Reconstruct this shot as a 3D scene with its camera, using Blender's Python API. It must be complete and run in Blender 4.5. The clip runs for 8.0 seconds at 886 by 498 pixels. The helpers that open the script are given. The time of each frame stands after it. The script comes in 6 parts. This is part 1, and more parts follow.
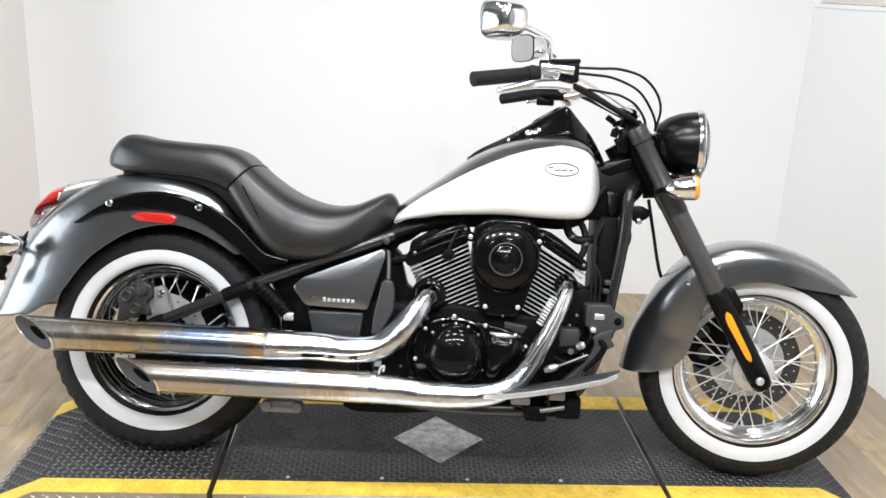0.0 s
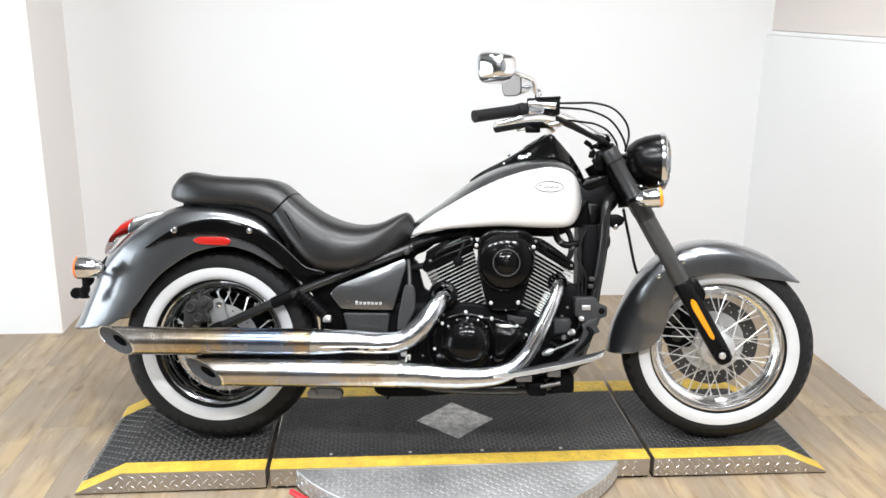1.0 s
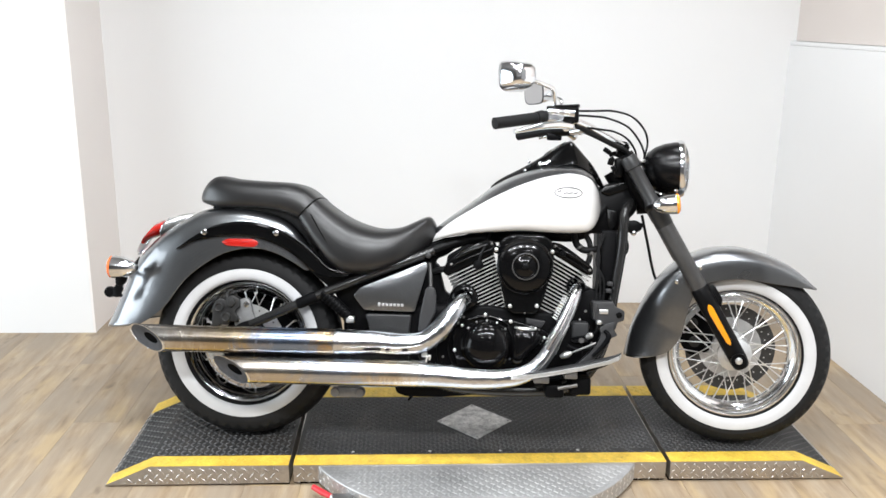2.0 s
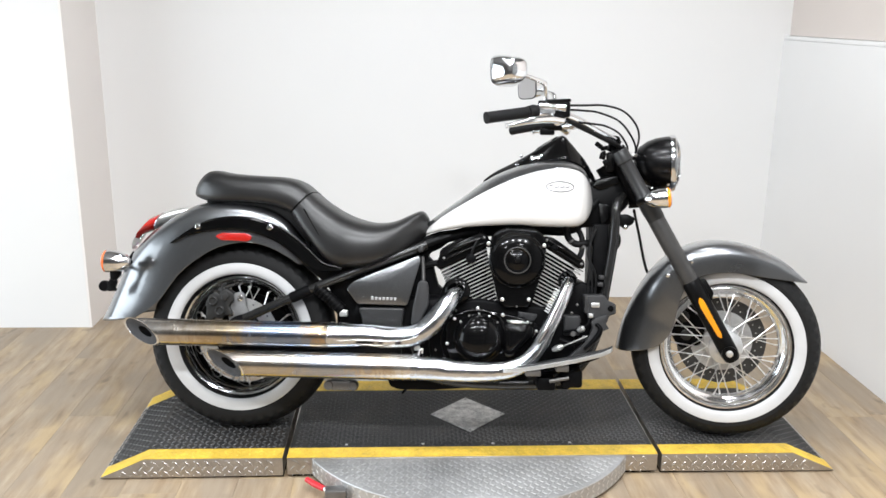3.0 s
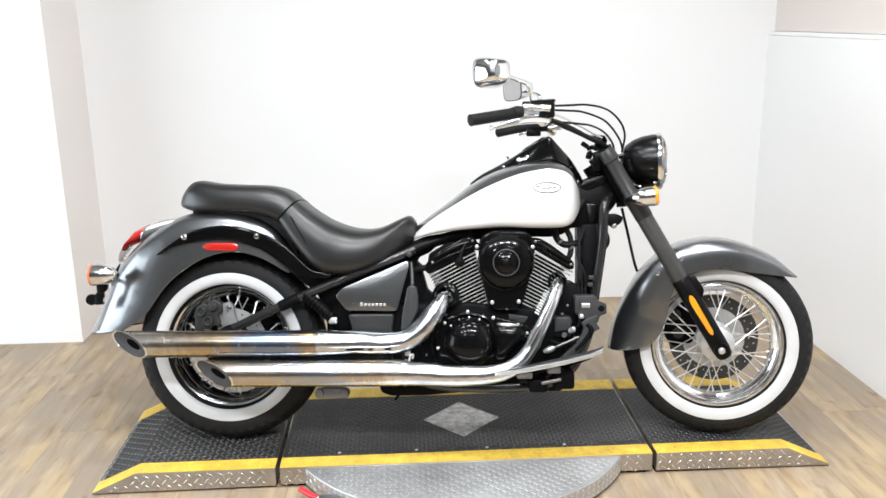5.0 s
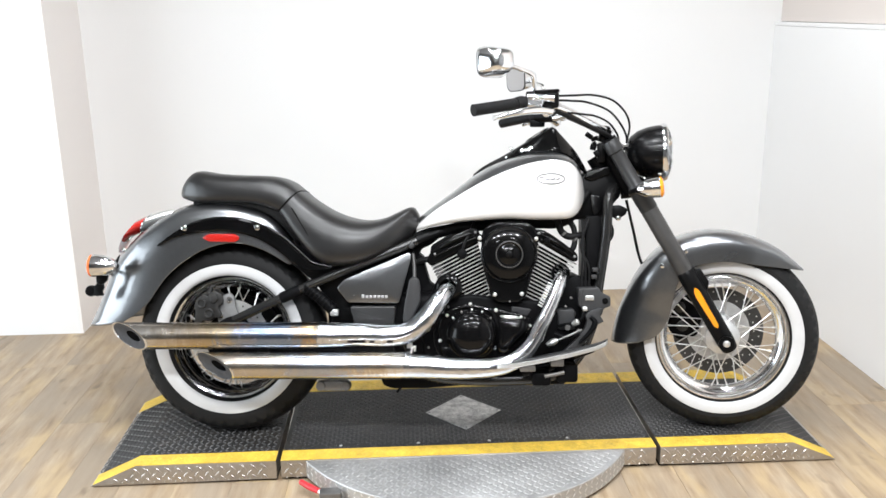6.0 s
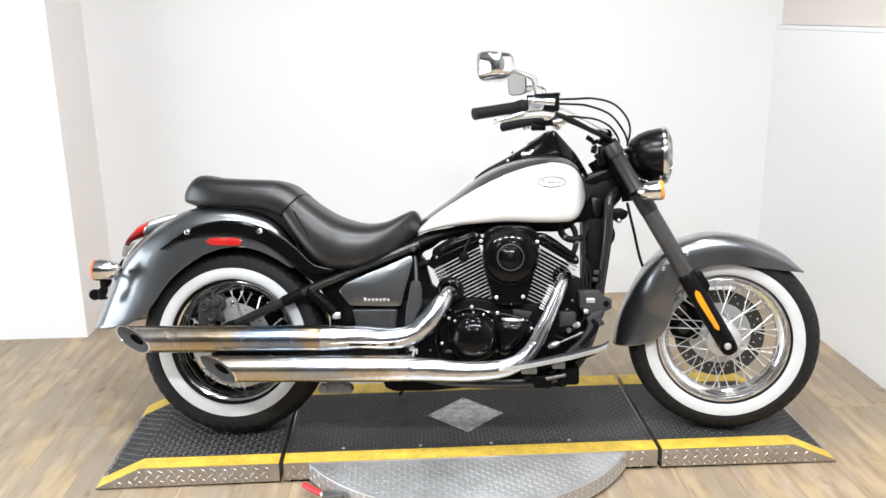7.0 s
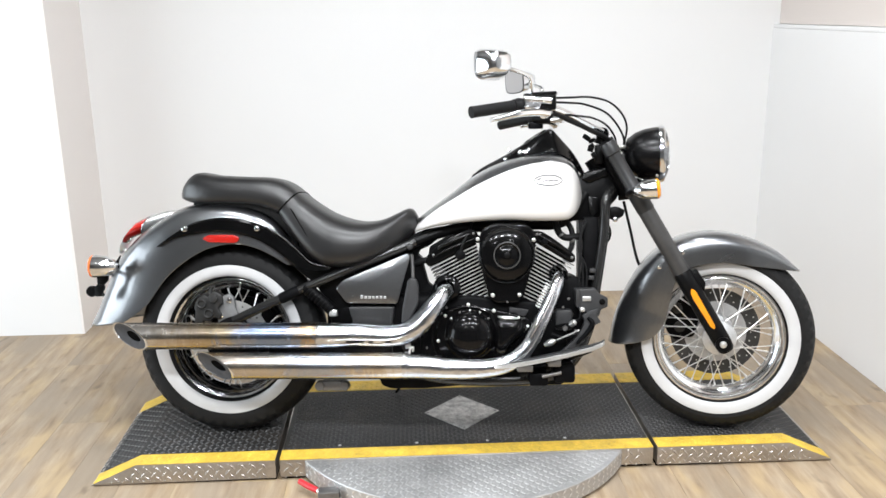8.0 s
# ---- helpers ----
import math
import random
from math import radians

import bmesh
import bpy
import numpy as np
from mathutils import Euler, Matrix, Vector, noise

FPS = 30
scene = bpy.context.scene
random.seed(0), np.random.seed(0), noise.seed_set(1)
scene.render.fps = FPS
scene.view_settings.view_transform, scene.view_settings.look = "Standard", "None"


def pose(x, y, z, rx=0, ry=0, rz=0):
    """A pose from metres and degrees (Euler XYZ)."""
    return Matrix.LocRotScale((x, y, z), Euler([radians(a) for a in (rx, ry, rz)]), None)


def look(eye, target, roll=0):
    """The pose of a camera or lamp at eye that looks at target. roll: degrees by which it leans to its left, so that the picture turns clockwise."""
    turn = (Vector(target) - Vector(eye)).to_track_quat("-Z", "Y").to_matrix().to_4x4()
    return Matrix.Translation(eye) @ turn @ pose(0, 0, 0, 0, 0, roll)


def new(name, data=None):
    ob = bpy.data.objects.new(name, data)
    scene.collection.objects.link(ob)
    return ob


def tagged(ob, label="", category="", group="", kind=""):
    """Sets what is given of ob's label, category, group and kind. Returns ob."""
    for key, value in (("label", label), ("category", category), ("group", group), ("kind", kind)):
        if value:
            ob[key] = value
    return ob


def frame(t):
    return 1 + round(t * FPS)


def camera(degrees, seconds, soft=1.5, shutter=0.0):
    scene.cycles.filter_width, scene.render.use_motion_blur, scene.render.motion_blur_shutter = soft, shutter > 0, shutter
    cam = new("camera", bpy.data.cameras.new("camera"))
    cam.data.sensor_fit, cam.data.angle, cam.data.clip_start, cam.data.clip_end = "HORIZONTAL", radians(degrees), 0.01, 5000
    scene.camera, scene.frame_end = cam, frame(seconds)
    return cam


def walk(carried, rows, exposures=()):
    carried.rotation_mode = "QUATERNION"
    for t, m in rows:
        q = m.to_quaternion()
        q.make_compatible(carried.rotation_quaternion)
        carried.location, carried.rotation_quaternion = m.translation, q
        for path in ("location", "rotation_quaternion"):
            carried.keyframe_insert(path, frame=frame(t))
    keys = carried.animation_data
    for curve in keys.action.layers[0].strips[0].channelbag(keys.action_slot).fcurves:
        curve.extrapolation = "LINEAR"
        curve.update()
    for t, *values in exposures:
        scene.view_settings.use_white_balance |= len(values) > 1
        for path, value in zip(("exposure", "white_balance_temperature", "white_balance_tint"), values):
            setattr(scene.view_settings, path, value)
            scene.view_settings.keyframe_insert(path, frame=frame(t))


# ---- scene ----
cam = camera(54.0, 8.0, soft=1.55)
PATH = [
    (0, (-0.18, -2.31, 1.375), (-0.044, -0.402, 0.79), 3.0),
    (0.1, (-0.182, -2.372, 1.392), (-0.024, -0.464, 0.815), 3.7),
    (0.2, (-0.178, -2.435, 1.406), (0.002, -0.515, 0.873), 3.2),
    (0.3, (-0.175, -2.488, 1.430), (-0.024, -0.566, 0.899), 2.1),
    (0.4, (-0.204, -2.545, 1.425), (-0.013, -0.609, 0.962), 2.0),
    (0.5, (-0.201, -2.589, 1.45), (-0.055, -0.655, 0.962), 1.1),
    (0.6, (-0.240, -2.640, 1.436), (-0.114, -0.709, 0.930), 1.5),
    (0.7, (-0.258, -2.679, 1.446), (-0.130, -0.760, 0.899), 1.9),
    (0.8, (-0.262, -2.713, 1.446), (-0.130, -0.790, 0.912), 1.6),
    (0.9, (-0.278, -2.744, 1.440), (-0.084, -0.821, 0.926), 1.7),
    (1, (-0.269, -2.76, 1.469), (-0.116, -0.84, 0.931), 0.7),
    (1.1, (-0.292, -2.778, 1.450), (-0.132, -0.852, 0.935), -0.2),
    (1.2, (-0.283, -2.792, 1.466), (-0.176, -0.864, 0.944), -0.2),
    (1.3, (-0.274, -2.802, 1.470), (-0.166, -0.877, 0.937), 0.6),
    (1.4, (-0.280, -2.816, 1.464), (-0.150, -0.890, 0.940), 1.0),
    (1.5, (-0.255, -2.825, 1.47), (-0.159, -0.898, 0.944), 1.4),
    (1.7, (-0.250, -2.829, 1.469), (-0.167, -0.902, 0.953), 0.8),
    (2.8, (-0.230, -2.848, 1.467), (-0.139, -0.920, 0.946), 0.8),
    (3, (-0.226, -2.85, 1.466), (-0.138, -0.922, 0.94), 0.7),
    (3.5, (-0.219, -2.853, 1.469), (-0.132, -0.927, 0.938), 0.4),
    (4, (-0.225, -2.857, 1.462), (-0.176, -0.928, 0.938), 0.1),
    (4.5, (-0.202, -2.849, 1.463), (-0.104, -0.915, 0.962), -0.8),
    (4.7, (-0.202, -2.846, 1.462), (-0.104, -0.912, 0.951), -0.8),
    (5.8, (-0.200, -2.815, 1.452), (-0.099, -0.890, 0.933), -0.7),
    (6, (-0.2, -2.813, 1.451), (-0.108, -0.888, 0.919), -0.7),
    (6.5, (-0.198, -2.819, 1.453), (-0.114, -0.893, 0.921), -0.9),
    (7, (-0.194, -2.826, 1.451), (-0.11, -0.897, 0.928), -0.9),
    (7.5, (-0.194, -2.833, 1.45), (-0.115, -0.906, 0.922), -0.8),
    (8, (-0.188, -2.832, 1.453), (-0.101, -0.905, 0.925), -0.7),
]
EXPOSURES = [(0, 0.04), (1.6, 0.04), (2.8, -0.08), (3.8, -0.06), (4.8, 0.07), (6.5, 0.08), (8, 0.0)]
walk(cam, [(t, look(eye, target, roll)) for t, eye, target, roll in PATH], EXPOSURES)

# ---- light ----
world = bpy.data.worlds.new("room_world")
scene.world = world
world.use_nodes = True
world.node_tree.nodes["Background"].inputs[0].default_value = (0.9, 0.95, 1.0, 1)
world.node_tree.nodes["Background"].inputs[1].default_value = 0.05
CEILING = 2.9


def ceiling_lamp(x, y, w, d, watts, colour=(0.94, 0.968, 1.0)):
    data = bpy.data.lights.new("ceiling_lamp", "AREA")
    data.shape, data.size, data.size_y, data.energy, data.color = "RECTANGLE", w, d, watts, colour
    ob = new("ceiling_lamp", data)
    ob.matrix_world = pose(x, y, CEILING - 0.03)
    return ob


for lx, watts in ((-1.0, 22), (-0.1, 26), (0.8, 19)):
    ceiling_lamp(lx, -0.9, 0.32, 0.32, watts)
for lx, watts in ((-0.7, 5), (0.7, 11)):
    ceiling_lamp(lx, 0.2, 0.32, 0.32, watts)
for lx, watts in ((-1.5, 21), (-0.9, 30), (-0.3, 34), (0.3, 36), (0.9, 40)):
    ceiling_lamp(lx, -2.4, 0.22, 0.16, watts)
for lx in (-1.2, 0.4):
    ceiling_lamp(lx, -4.2, 0.3, 0.18, 22)
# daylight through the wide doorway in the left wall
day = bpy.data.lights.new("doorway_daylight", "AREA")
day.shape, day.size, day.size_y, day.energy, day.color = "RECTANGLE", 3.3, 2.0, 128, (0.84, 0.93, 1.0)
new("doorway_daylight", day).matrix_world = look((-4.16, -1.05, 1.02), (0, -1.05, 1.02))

# ---- materials ----


class Nodes:
    """A short way to write node trees."""

    def __init__(self, name):
        self.mat = bpy.data.materials.new(name)
        self.mat.use_nodes = True
        self.tree = self.mat.node_tree
        self.bsdf = self.tree.nodes["Principled BSDF"]
        self.at = self.add("ShaderNodeTexCoord").outputs["Object"]

    def add(self, kind, operation="", blend=""):
        node = self.tree.nodes.new(kind)
        if operation:
            node.operation = operation
        if blend:
            node.data_type, node.blend_type = "RGBA", blend
        return node

    def link(self, a, b):
        self.tree.links.new(a, b)

    def scaled(self, sx, sy, sz, source=None):
        m = self.add("ShaderNodeMapping")
        m.inputs["Scale"].default_value = (sx, sy, sz)
        self.link(source or self.at, m.inputs["Vector"])
        return m.outputs["Vector"]

    def noise(self, scale, detail=4.0, source=None, rough=0.55):
        n = self.add("ShaderNodeTexNoise")
        n.inputs["Scale"].default_value, n.inputs["Detail"].default_value, n.inputs["Roughness"].default_value = scale, detail, rough
        self.link(source or self.at, n.inputs["Vector"])
        return n.outputs["Fac"]

    def ramp(self, fac, stops):
        r = self.add("ShaderNodeValToRGB")
        while len(r.color_ramp.elements) < len(stops):
            r.color_ramp.elements.new(0.5)
        for e, (p, c) in zip(r.color_ramp.elements, stops):
            e.position = p
            e.color = (*c, 1) if len(c) == 3 else c
        self.link(fac, r.inputs["Fac"])
        return r.outputs["Color"]

    def mix(self, fac, a, b, blend="MIX"):
        m = self.add("ShaderNodeMix", blend=blend)
        for socket, value in ((m.inputs[0], fac), (m.inputs[6], a), (m.inputs[7], b)):
            if isinstance(value, (int, float)):
                socket.default_value = value
            elif isinstance(value, tuple):
                socket.default_value = (*value, 1)
            else:
                self.link(value, socket)
        return m.outputs[2]

    def maths(self, op, a, b=0.0):
        m = self.add("ShaderNodeMath", operation=op)
        for socket, value in ((m.inputs[0], a), (m.inputs[1], b)):
            if isinstance(value, (int, float)):
                socket.default_value = value
            else:
                self.link(value, socket)
        return m.outputs[0]

    def bump(self, height, strength, distance=0.001):
        b = self.add("ShaderNodeBump")
        b.inputs["Strength"].default_value, b.inputs["Distance"].default_value = strength, distance
        self.link(height, b.inputs["Height"])
        self.link(b.outputs["Normal"], self.bsdf.inputs["Normal"])

    def set(self, **values):
        for key, value in values.items():
            socket = self.bsdf.inputs[key.replace("_", " ")]
            if isinstance(value, (int, float)):
                socket.default_value = value
            elif isinstance(value, tuple):
                socket.default_value = (*value, 1)
            else:
                self.link(value, socket)
        return self


def surface(name, colour, rough=0.5, metal=0.0, vary=0.12, scale=9.0, fine=220.0, bump=0.1, coat=0.0, rough_vary=0.08, spec=0.5):
    """A surface of one colour with broad and fine variation of tone, gloss and relief."""
    n = Nodes(name)
    broad, small = n.noise(scale, 3), n.noise(fine, 3)
    both = n.maths("ADD", n.maths("MULTIPLY", broad, 0.65), n.maths("MULTIPLY", small, 0.35))
    low, high = tuple(c * (1 - vary) for c in colour), tuple(min(1.0, c * (1 + vary)) for c in colour)
    tone = n.ramp(both, ((0.3, low), (0.7, high)))
    gloss = n.maths("ADD", n.maths("MULTIPLY", both, 2 * rough_vary), max(0.0, rough - rough_vary))
    n.set(Base_Color=tone, Roughness=gloss, Metallic=metal, Coat_Weight=coat, Coat_Roughness=0.04, Specular_IOR_Level=spec)
    if bump:
        n.bump(small, bump, 0.0006)
    return n.mat


def wood_floor():
    n = Nodes("laminate_floor")
    info = n.add("ShaderNodeObjectInfo")
    shift = n.add("ShaderNodeVectorMath", operation="ADD")
    n.link(n.at, shift.inputs[0])
    spread = n.add("ShaderNodeVectorMath", operation="SCALE")
    spread.inputs[0].default_value = (7.0, 13.0, 3.0)
    n.link(info.outputs["Random"], spread.inputs["Scale"])
    n.link(spread.outputs[0], shift.inputs[1])
    at = shift.outputs[0]
    grain = n.noise(7.5, 5, n.scaled(4.2, 0.5, 1.0, at), 0.62)
    pores = n.noise(60.0, 4, n.scaled(9.0, 0.5, 1.0, at))
    blotch = n.noise(2.4, 3, n.scaled(2.6, 0.9, 1.0, at))
    knot = n.noise(9.0, 2, n.scaled(1.6, 0.8, 1.0, at))
    base = n.ramp(grain, ((0.28, (0.235, 0.165, 0.100)), (0.42, (0.345, 0.255, 0.165)), (0.56, (0.420, 0.325, 0.220)), (0.74, (0.510, 0.415, 0.295))))
    base = n.mix(n.ramp(blotch, ((0.46, (0, 0, 0)), (0.60, (0.75, 0.75, 0.75)))), base, (0.330, 0.270, 0.205))
    base = n.mix(n.ramp(blotch, ((0.34, (0.75, 0.75, 0.75)), (0.45, (0, 0, 0)))), base, (0.52, 0.385, 0.215))
    base = n.mix(n.ramp(knot, ((0.66, (0, 0, 0)), (0.76, (0.7, 0.7, 0.7)))), base, (0.17, 0.125, 0.085))
    base = n.mix(n.maths("MULTIPLY", pores, 0.22), base, (0.24, 0.175, 0.12))
    strips = n.add("ShaderNodeTexWhiteNoise")
    split = n.add("ShaderNodeSeparateXYZ")
    n.link(at, split.inputs[0])
    cell = n.add("ShaderNodeCombineXYZ")
    row = n.maths("FLOOR", n.maths("MULTIPLY", split.outputs["X"], 16.85))
    n.link(row, cell.inputs[0])
    n.link(n.maths("FLOOR", n.maths("ADD", n.maths("MULTIPLY", split.outputs["Y"], 2.3), n.maths("MULTIPLY", row, 0.37))), cell.inputs[1])
    n.link(cell.outputs[0], strips.inputs["Vector"])
    tone = n.maths("ADD", n.maths("MULTIPLY", info.outputs["Random"], 0.12), n.maths("ADD", n.maths("MULTIPLY", strips.outputs["Value"], 0.11), 0.81))
    base = n.mix(1.0, base, n.ramp(tone, ((0.0, (0, 0, 0)), (1.0, (1, 1, 1)))), "MULTIPLY")
    n.set(Base_Color=base, Roughness=n.maths("ADD", n.maths("MULTIPLY", pores, 0.2), 0.36), Specular_IOR_Level=0.4)
    n.bump(pores, 0.25, 0.0008)
    return n.mat


def painted_wall(name, colour):
    n = Nodes(name)
    broad, roll = n.noise(0.9, 3), n.noise(260.0, 3)
    scuff = n.noise(5.0, 6, n.scaled(1.0, 1.0, 0.4))
    tone = n.ramp(broad, ((0.25, tuple(c * 0.965 for c in colour)), (0.75, colour)))
    tone = n.mix(n.ramp(scuff, ((0.66, (0, 0, 0)), (0.8, (0.1, 0.1, 0.1)))), tone, tuple(c * 0.86 for c in colour))
    n.set(Base_Color=tone, Roughness=0.62, Specular_IOR_Level=0.35)
    n.bump(roll, 0.12, 0.0008)
    return n.mat


def blued_chrome(name, shift, depth):
    """Chrome muffler that heat has turned straw, brown and blue along its length."""
    n = Nodes(name)
    split = n.add("ShaderNodeSeparateXYZ")
    n.link(n.at, split.inputs[0])
    wobble = n.maths("MULTIPLY", n.maths("SUBTRACT", n.noise(26.0, 6, n.scaled(1.0, 0.6, 0.6), 0.7), 0.5), 0.34)
    fine = n.maths("MULTIPLY", n.maths("SUBTRACT", n.noise(120.0, 5, n.scaled(1.0, 0.22, 0.22), 0.7), 0.5), 0.34)
    along = n.maths("ADD", n.maths("ADD", split.outputs["X"], wobble), fine)
    fac = n.maths("ADD", n.maths("MULTIPLY", along, 1.3), shift)
    tint = n.ramp(fac, ((0.02, (0.70, 0.69, 0.68)), (0.2, (0.58, 0.53, 0.47)), (0.36, (0.44, 0.36, 0.27)), (0.46, (0.42, 0.34, 0.21)), (0.54, (0.30, 0.31, 0.36)),
                        (0.64, (0.19, 0.25, 0.37)), (0.76, (0.24, 0.29, 0.39)), (0.84, (0.40, 0.28, 0.15)), (0.92, (0.60, 0.51, 0.38)), (0.98, (0.72, 0.71, 0.70))))
    tint = n.mix(depth, (0.68, 0.66, 0.63), tint)
    n.set(Base_Color=tint, Metallic=1.0, Roughness=n.maths("ADD", n.maths("MULTIPLY", n.noise(40.0, 4), 0.26), 0.10))
    n.bump(n.noise(300.0, 2), 0.05, 0.0004)
    return n.mat


def metallic_paint(name, colour, flake=0.35):
    n = Nodes(name)
    cells = n.add("ShaderNodeTexVoronoi")
    cells.inputs["Scale"].default_value = 1400.0
    n.link(n.at, cells.inputs["Vector"])
    sparkle = n.ramp(cells.outputs["Color"], ((0.2, tuple(c * (1 - flake) for c in colour)), (0.8, tuple(c * (1 + flake) for c in colour))))
    dust = n.noise(6.0, 4)
    tone = n.mix(n.maths("MULTIPLY", dust, 0.12), sparkle, tuple(min(1, c * 1.5 + 0.02) for c in colour))
    n.set(Base_Color=tone, Metallic=0.95, Roughness=n.maths("ADD", n.maths("MULTIPLY", dust, 0.08), 0.25), Coat_Weight=1.0, Coat_Roughness=0.03)
    return n.mat


def lens(name, colour, rough=0.12):
    n = Nodes(name)
    ribs = n.add("ShaderNodeTexWave")
    ribs.inputs["Scale"].default_value = 90.0
    n.link(n.at, ribs.inputs["Vector"])
    n.set(Base_Color=n.mix(n.maths("MULTIPLY", n.noise(30.0), 0.4), colour, tuple(c * 0.7 for c in colour)), Roughness=rough, Coat_Weight=0.6, Subsurface_Weight=0.15)
    n.bump(ribs.outputs["Fac"], 0.25, 0.0008)
    return n.mat


def clear_glass(name):
    n = Nodes(name)
    n.set(Base_Color=n.ramp(n.noise(40.0), ((0.0, (0.93, 0.95, 0.96)), (1.0, (1, 1, 1)))), Roughness=0.02, Transmission_Weight=1.0, IOR=1.45)
    return n.mat


M_FLOOR = wood_floor()
M_WALL = painted_wall("white_wall_paint", (0.79, 0.785, 0.78))
M_WALL_WARM = painted_wall("beige_upper_wall", (0.66, 0.60, 0.56))
# Wall white tinted beige to stand for warm light on the return.
M_WALL_LIT_WARM = painted_wall("white_wall_warm_light", (0.83, 0.79, 0.765))
M_CEILING = painted_wall("ceiling_paint", (0.22, 0.22, 0.22))
M_WALL_DARK = painted_wall("grey_wall_paint", (0.17, 0.17, 0.17))
M_PLATE = surface("bare_diamond_plate", (0.50, 0.47, 0.44), 0.42, metal=1.0, vary=0.2, scale=5.0, fine=90, bump=0.25, rough_vary=0.14)
M_PLATE_WORN = surface("worn_disc_plate", (0.50, 0.50, 0.50), 0.50, metal=0.8, vary=0.25, scale=6.0, fine=90, bump=0.4, rough_vary=0.14)


def stained(name, colour, stain, low, high, rough, scale, spec=0.5):
    """A worn coating with blotches of dirt or scuffing that have edges of their own."""
    n = Nodes(name)
    broad, blot, small = n.noise(scale, 3), n.noise(scale * 1.7, 7, None, 0.68), n.noise(130.0, 3)
    tone = n.ramp(n.maths("ADD", n.maths("MULTIPLY", broad, 0.6), n.maths("MULTIPLY", small, 0.4)), ((0.3, tuple(c * 0.68 for c in colour)), (0.7, tuple(c * 1.32 for c in colour))))
    tone = n.mix(n.ramp(blot, ((low, (0, 0, 0)), (high, (0.8, 0.8, 0.8)))), tone, stain)
    n.set(Base_Color=tone, Roughness=n.maths("ADD", n.maths("MULTIPLY", broad, 0.3), rough), Specular_IOR_Level=spec)
    n.bump(small, 0.35, 0.0006)
    return n.mat


M_DECK = stained("black_rubber_deck", (0.024, 0.0235, 0.0235), (0.050, 0.043, 0.036), 0.50, 0.70, 0.36, 4.0, 0.25)
M_TREAD = surface("worn_tread", (0.054, 0.053, 0.053), 0.38, vary=0.45, scale=5.0, fine=130, bump=0.3, rough_vary=0.14, spec=0.6)
M_MOTTLE = surface("scuffed_plate", (0.42, 0.41, 0.40), 0.5, metal=0.7, vary=0.65, scale=45.0, fine=160, bump=0.6, rough_vary=0.2)
M_TAPE = stained("yellow_safety_tape", (0.66, 0.44, 0.055), (0.16, 0.11, 0.035), 0.62, 0.76, 0.4, 16.0)
M_RED = surface("red_lever_grip", (0.62, 0.03, 0.04), 0.4, vary=0.1)
M_GREY = metallic_paint("charcoal_metallic_paint", (0.178, 0.184, 0.192))
M_WHITE = surface("pearl_white_paint", (0.80, 0.79, 0.78), 0.25, vary=0.025, scale=3.0, fine=600, bump=0.0, coat=1.0)
M_BLACK = surface("gloss_black_paint", (0.003, 0.003, 0.0032), 0.14, vary=0.3, scale=12, fine=300, bump=0.02, coat=0.16, rough_vary=0.06, spec=0.14)
M_SATIN = surface("satin_black_paint", (0.0035, 0.0035, 0.0038), 0.36, spec=0.12, vary=0.3, scale=18, fine=260, bump=0.12, rough_vary=0.1)
M_FORK = surface("dull_grey_black_metal", (0.042, 0.0405, 0.0395), 0.36, spec=0.45, vary=0.25, scale=16, fine=240, bump=0.08)
M_TUBE = surface("gloss_black_frame_paint", (0.011, 0.0108, 0.0107), 0.24, vary=0.3, scale=14, fine=280, bump=0.06, rough_vary=0.08, spec=0.6)
M_CAST = surface("black_cast_metal", (0.004, 0.004, 0.0045), 0.45, spec=0.06, vary=0.35, scale=22, fine=420, bump=0.4, rough_vary=0.12)
M_PLASTIC = surface("dark_grey_plastic", (0.036, 0.036, 0.0372), 0.45, spec=0.3, vary=0.15, scale=20, fine=500, bump=0.25)
M_CHROME = surface("chrome", (0.80, 0.815, 0.835), 0.12, metal=1.0, vary=0.1, scale=14, fine=60, bump=0.12, rough_vary=0.07)
# Chrome with its colour lowered to stand for the rear rim's dark reflection.
M_REARCHROME = surface("chrome_dark_reflection", (0.42, 0.42, 0.43), 0.12, metal=1.0, vary=0.1, scale=14, fine=60, bump=0.08, rough_vary=0.06)
M_SEMI = surface("semi_gloss_black_paint", (0.003, 0.003, 0.0032), 0.25, vary=0.3, scale=12, fine=300, bump=0.03, rough_vary=0.05, spec=0.25)
M_CALIPER = surface("dark_grey_cast_metal", (0.024, 0.0235, 0.023), 0.45, metal=0.3, vary=0.25, scale=24, fine=320, bump=0.3)
M_BLUED, M_BLUED_LOW = blued_chrome("heat_blued_chrome", 0.45, 1.0), blued_chrome("heat_browned_chrome", 0.23, 0.6)
M_STEEL = surface("machined_aluminium", (0.74, 0.74, 0.73), 0.36, metal=0.85, vary=0.14, scale=30, fine=260, bump=0.1)
M_DULL = surface("dull_grey_metal", (0.20, 0.195, 0.19), 0.45, metal=0.8, vary=0.2, scale=24, fine=300, bump=0.15)
M_BRACKET = surface("grey_bracket_casting", (0.17, 0.17, 0.17), 0.5, metal=0.3, vary=0.2, scale=24, fine=320, bump=0.25)
M_DISC = surface("brake_disc_steel", (0.085, 0.085, 0.085), 0.4, metal=0.8, vary=0.2, scale=30, fine=260, bump=0.1)
M_TYRE = surface("black_tyre_rubber", (0.011, 0.011, 0.0114), 0.55, spec=0.2, vary=0.3, scale=14, fine=260, bump=0.35)
